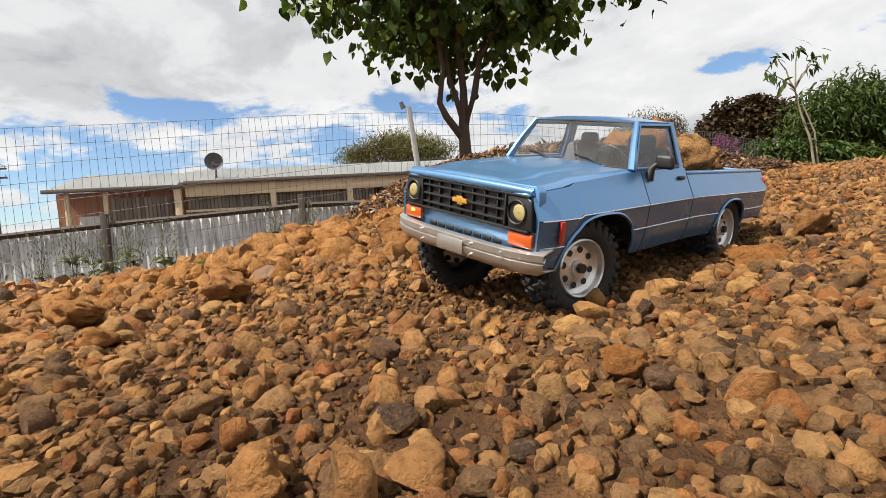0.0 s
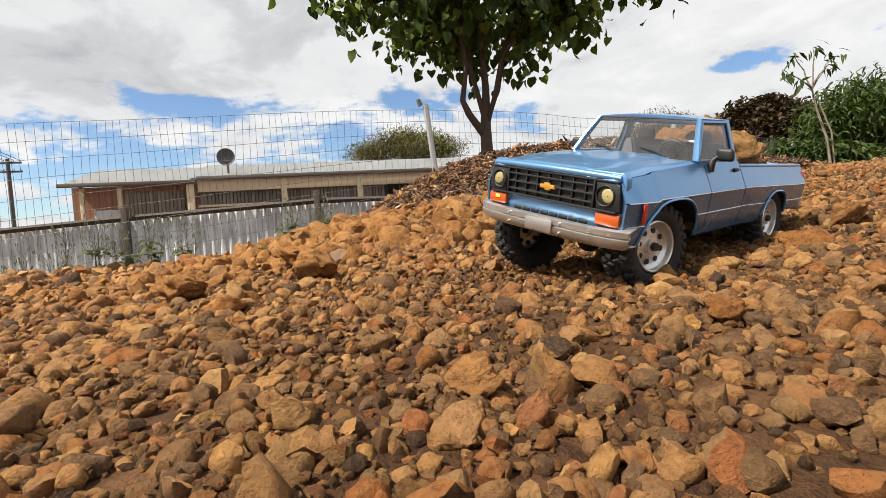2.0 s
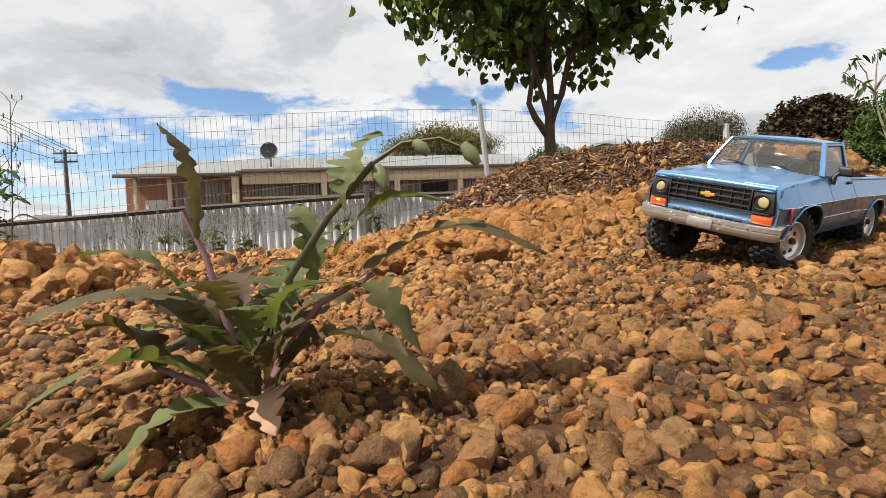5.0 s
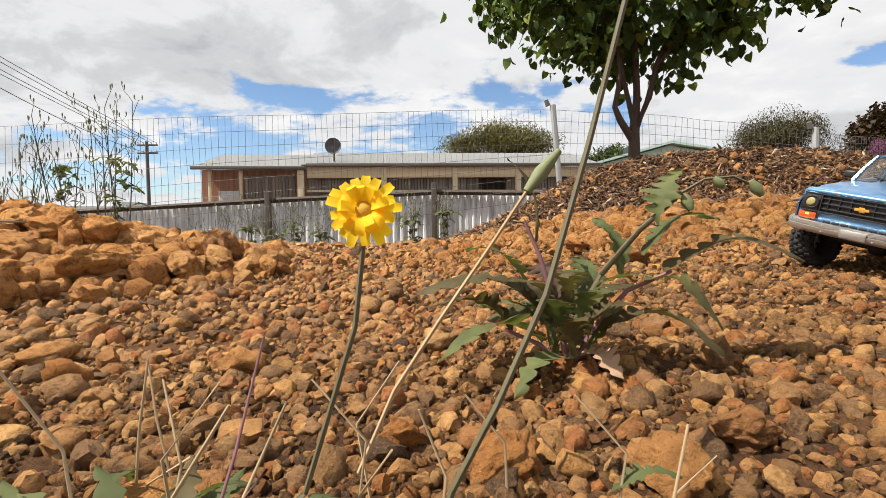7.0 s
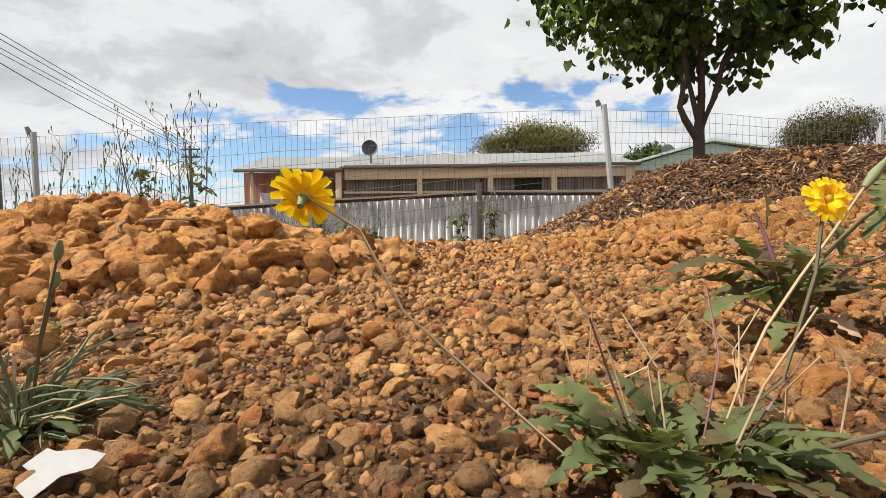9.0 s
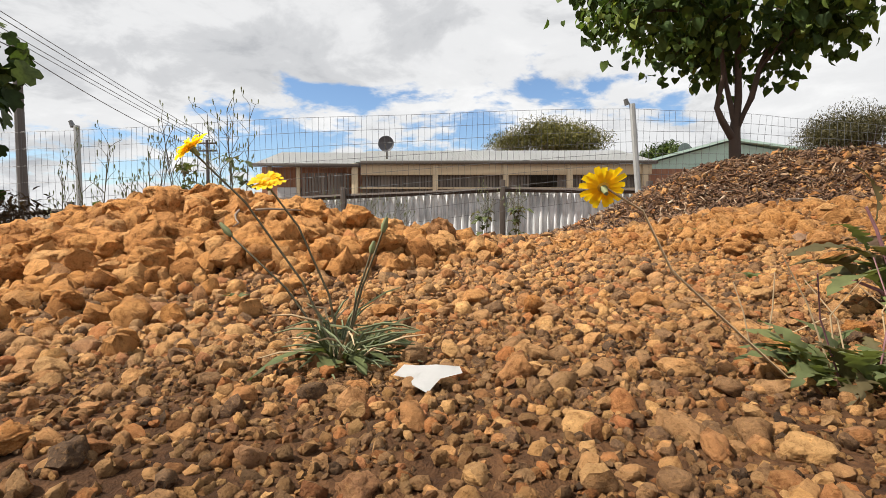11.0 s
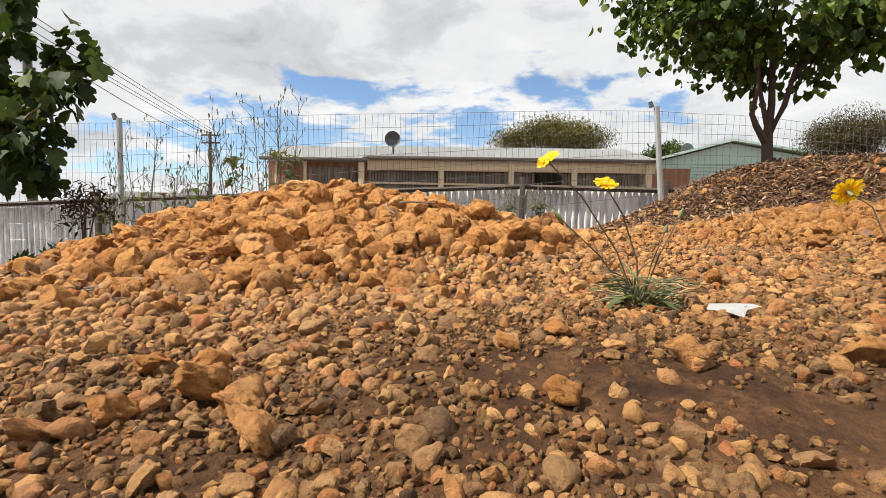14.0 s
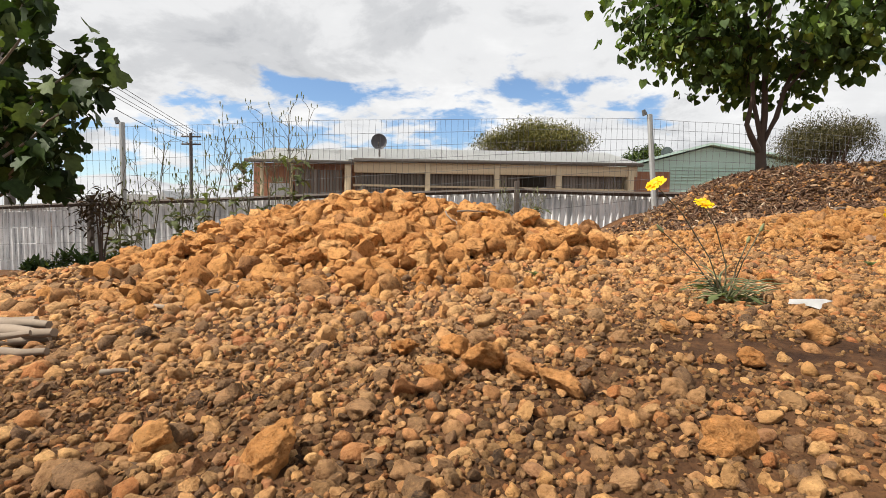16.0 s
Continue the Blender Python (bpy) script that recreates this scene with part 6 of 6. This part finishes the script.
for k in range(12):
    x, y = -0.66 + 0.024 * k + rr.uniform(-0.02, 0.02), -0.16 + 0.03 * math.sin(k * 1.7)
    s = ground_thing("dry_stalk", x, y, "thin dry weed stalk standing in gravel", "weed", "dry stalks")
    h = rr.uniform(0.04, 0.09)
    stem(s, [(0, 0, -0.003), (rr.uniform(-0.01, 0.01), 0, h * 0.6), (rr.uniform(-0.025, 0.025), rr.uniform(-0.01, 0.01), h)], 0.0008, 0.0005, "dry_stem")
    if k % 3 == 0:
        add_leaf(s, (0, 0, h * 0.3), rr.uniform(0, 360), 25, 0.03, 0.006, "weed_green", 400 + k)

# the grassy weed with flowers by the card
w = ground_thing("daisy_weed", -1.040, -0.235, "grassy grey-green weed with leaning yellow daisies", "weed", "yellow-flowered weeds")
for k in range(95):
    a, q = rr.uniform(0, 6.28), 0.016 * math.sqrt(rr.random())
    bm = bmesh.new()
    ll, d, sway = rr.uniform(0.025, 0.085), rr.uniform(0.15, 1.4), rr.uniform(-0.5, 0.5)
    foot = Vector((q * math.cos(2 * a), q * math.sin(2 * a), 0))
    mid = Vector((0.4 * ll * math.cos(a), 0.4 * ll * math.sin(a), ll * 0.5 * d))
    end = Vector((ll * math.cos(a + sway), ll * math.sin(a + sway), ll * d * rr.uniform(0.35, 0.75)))
    tube([foot, foot + mid, foot + mid.lerp(end, 0.6) + Vector((0, 0, 0.04 * ll)), foot + end], [0.0010, 0.0013, 0.0010, 0.0004], 4, bm)
    part("blade", bm, M["dry_stem" if k % 7 == 0 else "grass_blade"], w, smooth=60)
for k in range(9):
    a = k * 0.7 + 0.4
    add_leaf(w, (0, 0, 0.003), math.degrees(a), rr.uniform(5, 25), rr.uniform(0.05, 0.09), 0.013, "weed_green", 430 + k)
for tip, face, r, seed in (((-0.13, -0.035, 0.205), (-0.5, -0.35, 0.65), 0.019, 7), ((-0.054, -0.035, 0.173), (0.1, -0.5, 0.8), 0.0165, 8)):
    t = Vector(tip)
    stem(w, [(0, 0, 0), t * 0.35 + Vector((0.012, 0, 0.01)), t * 0.7 + Vector((0.008, 0, 0.012)), t * 0.97], 0.0012, 0.0010, "weed_stem")
    bloom(tip, face, r, w, seed)
for tip in ((-0.11, -0.01, 0.125), (0.03, 0.0, 0.11), (0.045, -0.01, 0.13)):
    t = Vector(tip)
    stem(w, [(0, 0, 0), t * 0.5 + Vector((0, 0, 0.012)), t], 0.0012, 0.0009, "weed_stem")
    part("bud", tube([t * 0.99, t * 1.03, t * 1.09], [0.002, 0.0034, 0.0014], 8), M["bud"], w, "green closed bud", 60)

# small green plants on the gravel and among the clods
for x, y, n, size in ((-0.50, 0.30, 5, 0.03), (-0.62, 0.98, 6, 0.03), (-0.42, 1.02, 6, 0.04), (-1.36, 0.06, 5, 0.03), (-0.30, 1.06, 5, 0.03)):
    w = ground_thing("seedling", x, y, "small green seedling growing in the gravel", "seedling", "seedlings")
    for k in range(n):
        add_leaf(w, (0, 0, 0.002), 360 / n * k, 40, size, size * 0.2, "weed_green", int(500 + 10 * abs(x * 100) + k))

# ---------------------------------------------------------------- weeds by the fences


def fence_weed(x, y, h, seed, green=0.35, spread=0.22):
    r = random.Random(seed)
    z = float(ground_z(x, y))
    w = thing("fence_weed", pose(x, y, z), "tall straggly seeding weed growing by the wire fence", "weed", "weeds along the fence")
    n = 3
    for k in range(n):
        a = r.uniform(0, 6.28)
        top = Vector((spread * math.cos(a) * r.uniform(0.3, 1), 0.5 * spread * math.sin(a), h * r.uniform(0.75, 1.0)))
        mid = top * 0.5 + Vector((r.uniform(-0.03, 0.03), 0, 0))
        stem(w, [(0, 0, -0.05), mid, top], 0.006, 0.0028, "weed_stem")
        for j in range(7):
            s = 0.45 + 0.55 * j / 6
            p = mid.lerp(top, (s - 0.45) / 0.55)
            tip = p + Vector((r.uniform(-0.15, 0.15), r.uniform(-0.05, 0.05), r.uniform(0.06, 0.17)))
            stem(w, [p, p.lerp(tip, 0.5) + Vector((0, 0, 0.01)), tip], 0.0026, 0.0018, "weed_stem")
            for q in range(2):
                end = tip + Vector((r.uniform(-0.04, 0.04), r.uniform(-0.02, 0.02), r.uniform(0.01, 0.05)))
                part("seed_head", tube([tip, tip.lerp(end, 0.5), end, end + Vector((0, 0, 0.02)), end + Vector((0, 0, 0.034))], [0.0012, 0.0012, 0.003, 0.0062, 0.0022], 6), M["bud"], w, smooth=60)
    for k in range(int(18 * green) + 7):
        p = Vector((r.uniform(-0.06, 0.06), r.uniform(-0.03, 0.03), h * r.uniform(0.05, 0.66)))
        add_leaf(w, p, r.uniform(0, 360), r.uniform(0, 40), r.uniform(0.10, 0.20), 0.05, "weed_green" if r.random() < 0.8 else "weed_purple", seed * 50 + k, 1.0)
    return w


for k, (x, h) in enumerate(((-5.62, 1.0), (-5.28, 1.35), (-4.98, 1.1), (-4.54, 1.15), (-4.22, 1.4), (-3.86, 1.38), (-3.6, 1.3), (-4.0, 0.95), (-4.75, 0.8), (-5.45, 0.7))):
    fence_weed(x, 3.3 + 0.05 * (k % 3), h * 1.14, 20 + k, 0.3 if k % 2 else 0.9, 0.3)
for k, (x, y, h) in enumerate(((-4.2, 5.6, 0.75), (-3.85, 5.7, 0.85), (-3.5, 5.6, 0.7), (-3.2, 5.7, 0.8), (-2.9, 5.9, 0.6), (-4.6, 5.5, 0.6), (-1.75, 6.1, 0.8), (-1.3, 6.2, 0.75))):
    fence_weed(x, y, h, 40 + k, 1.0, 0.16)
for x, y, s in ((-4.9, 3.0, 0.24), (-5.3, 2.6, 0.3), (-4.6, 3.4, 0.2), (-5.1, 2.75, 0.22), (-4.75, 2.7, 0.18), (-4.35, 2.9, 0.16), (-5.6, 2.5, 0.24), (-3.9, 5.3, 0.18), (-3.4, 5.4, 0.16)):
    shrub("grass_tuft", (x, y, float(ground_z(x, y)) - 0.03), (s, s * 0.8, s * 0.6), 0.10, 260, "bush_leaf", "fresh green tuft of weeds by the fence", "weed", 6, int(90 + 10 * s * 10), 0.0, "lance", -0.6)


def sapling():
    base = Vector((3.96, 4.66, float(ground_z(3.96, 4.66))))
    r = np.random.default_rng(8)
    t = thing("sapling", Matrix.Translation(base), "thin bare-stemmed sapling with drooping leaf tufts", "tree")
    top = Vector((-0.18, 0.0, 0.82))
    part("trunk", tube([(0, 0, -0.05), (-0.05, 0, 0.35), (-0.14, 0, 0.62), top], [0.014, 0.012, 0.010, 0.007], 8), M["pale_bark"], t, smooth=60)
    part("trunk", tube([(0.05, 0.02, -0.05), (0.02, 0.02, 0.4), (-0.10, 0.02, 0.7)], [0.009, 0.008, 0.006], 8), M["pale_bark"], t, smooth=60)
    tips = [(-0.42, 0, 0.98), (-0.30, 0.05, 1.14), (-0.16, 0, 1.22), (0.0, 0.0, 1.05), (0.10, 0.05, 1.13), (-0.36, -0.1, 0.85)]
    spots = []
    for p in tips:
        p = Vector(p)
        line = bend(top, p, 0.03, 4, r)
        part("branch", tube(line, [0.009, 0.007, 0.006, 0.004, 0.003], 5), M["pale_bark"], t, smooth=60)
        spots += [p + Vector(r.normal(0, 0.03, 3)) for _ in range(9)]
    part("crown", many("crown", [leaf_shape("lance")], np.zeros(len(spots), int), leaves(np.array(spots), 0.13, 0.7, 9)), M["fig_leaf"], t, smooth=0)


sapling()
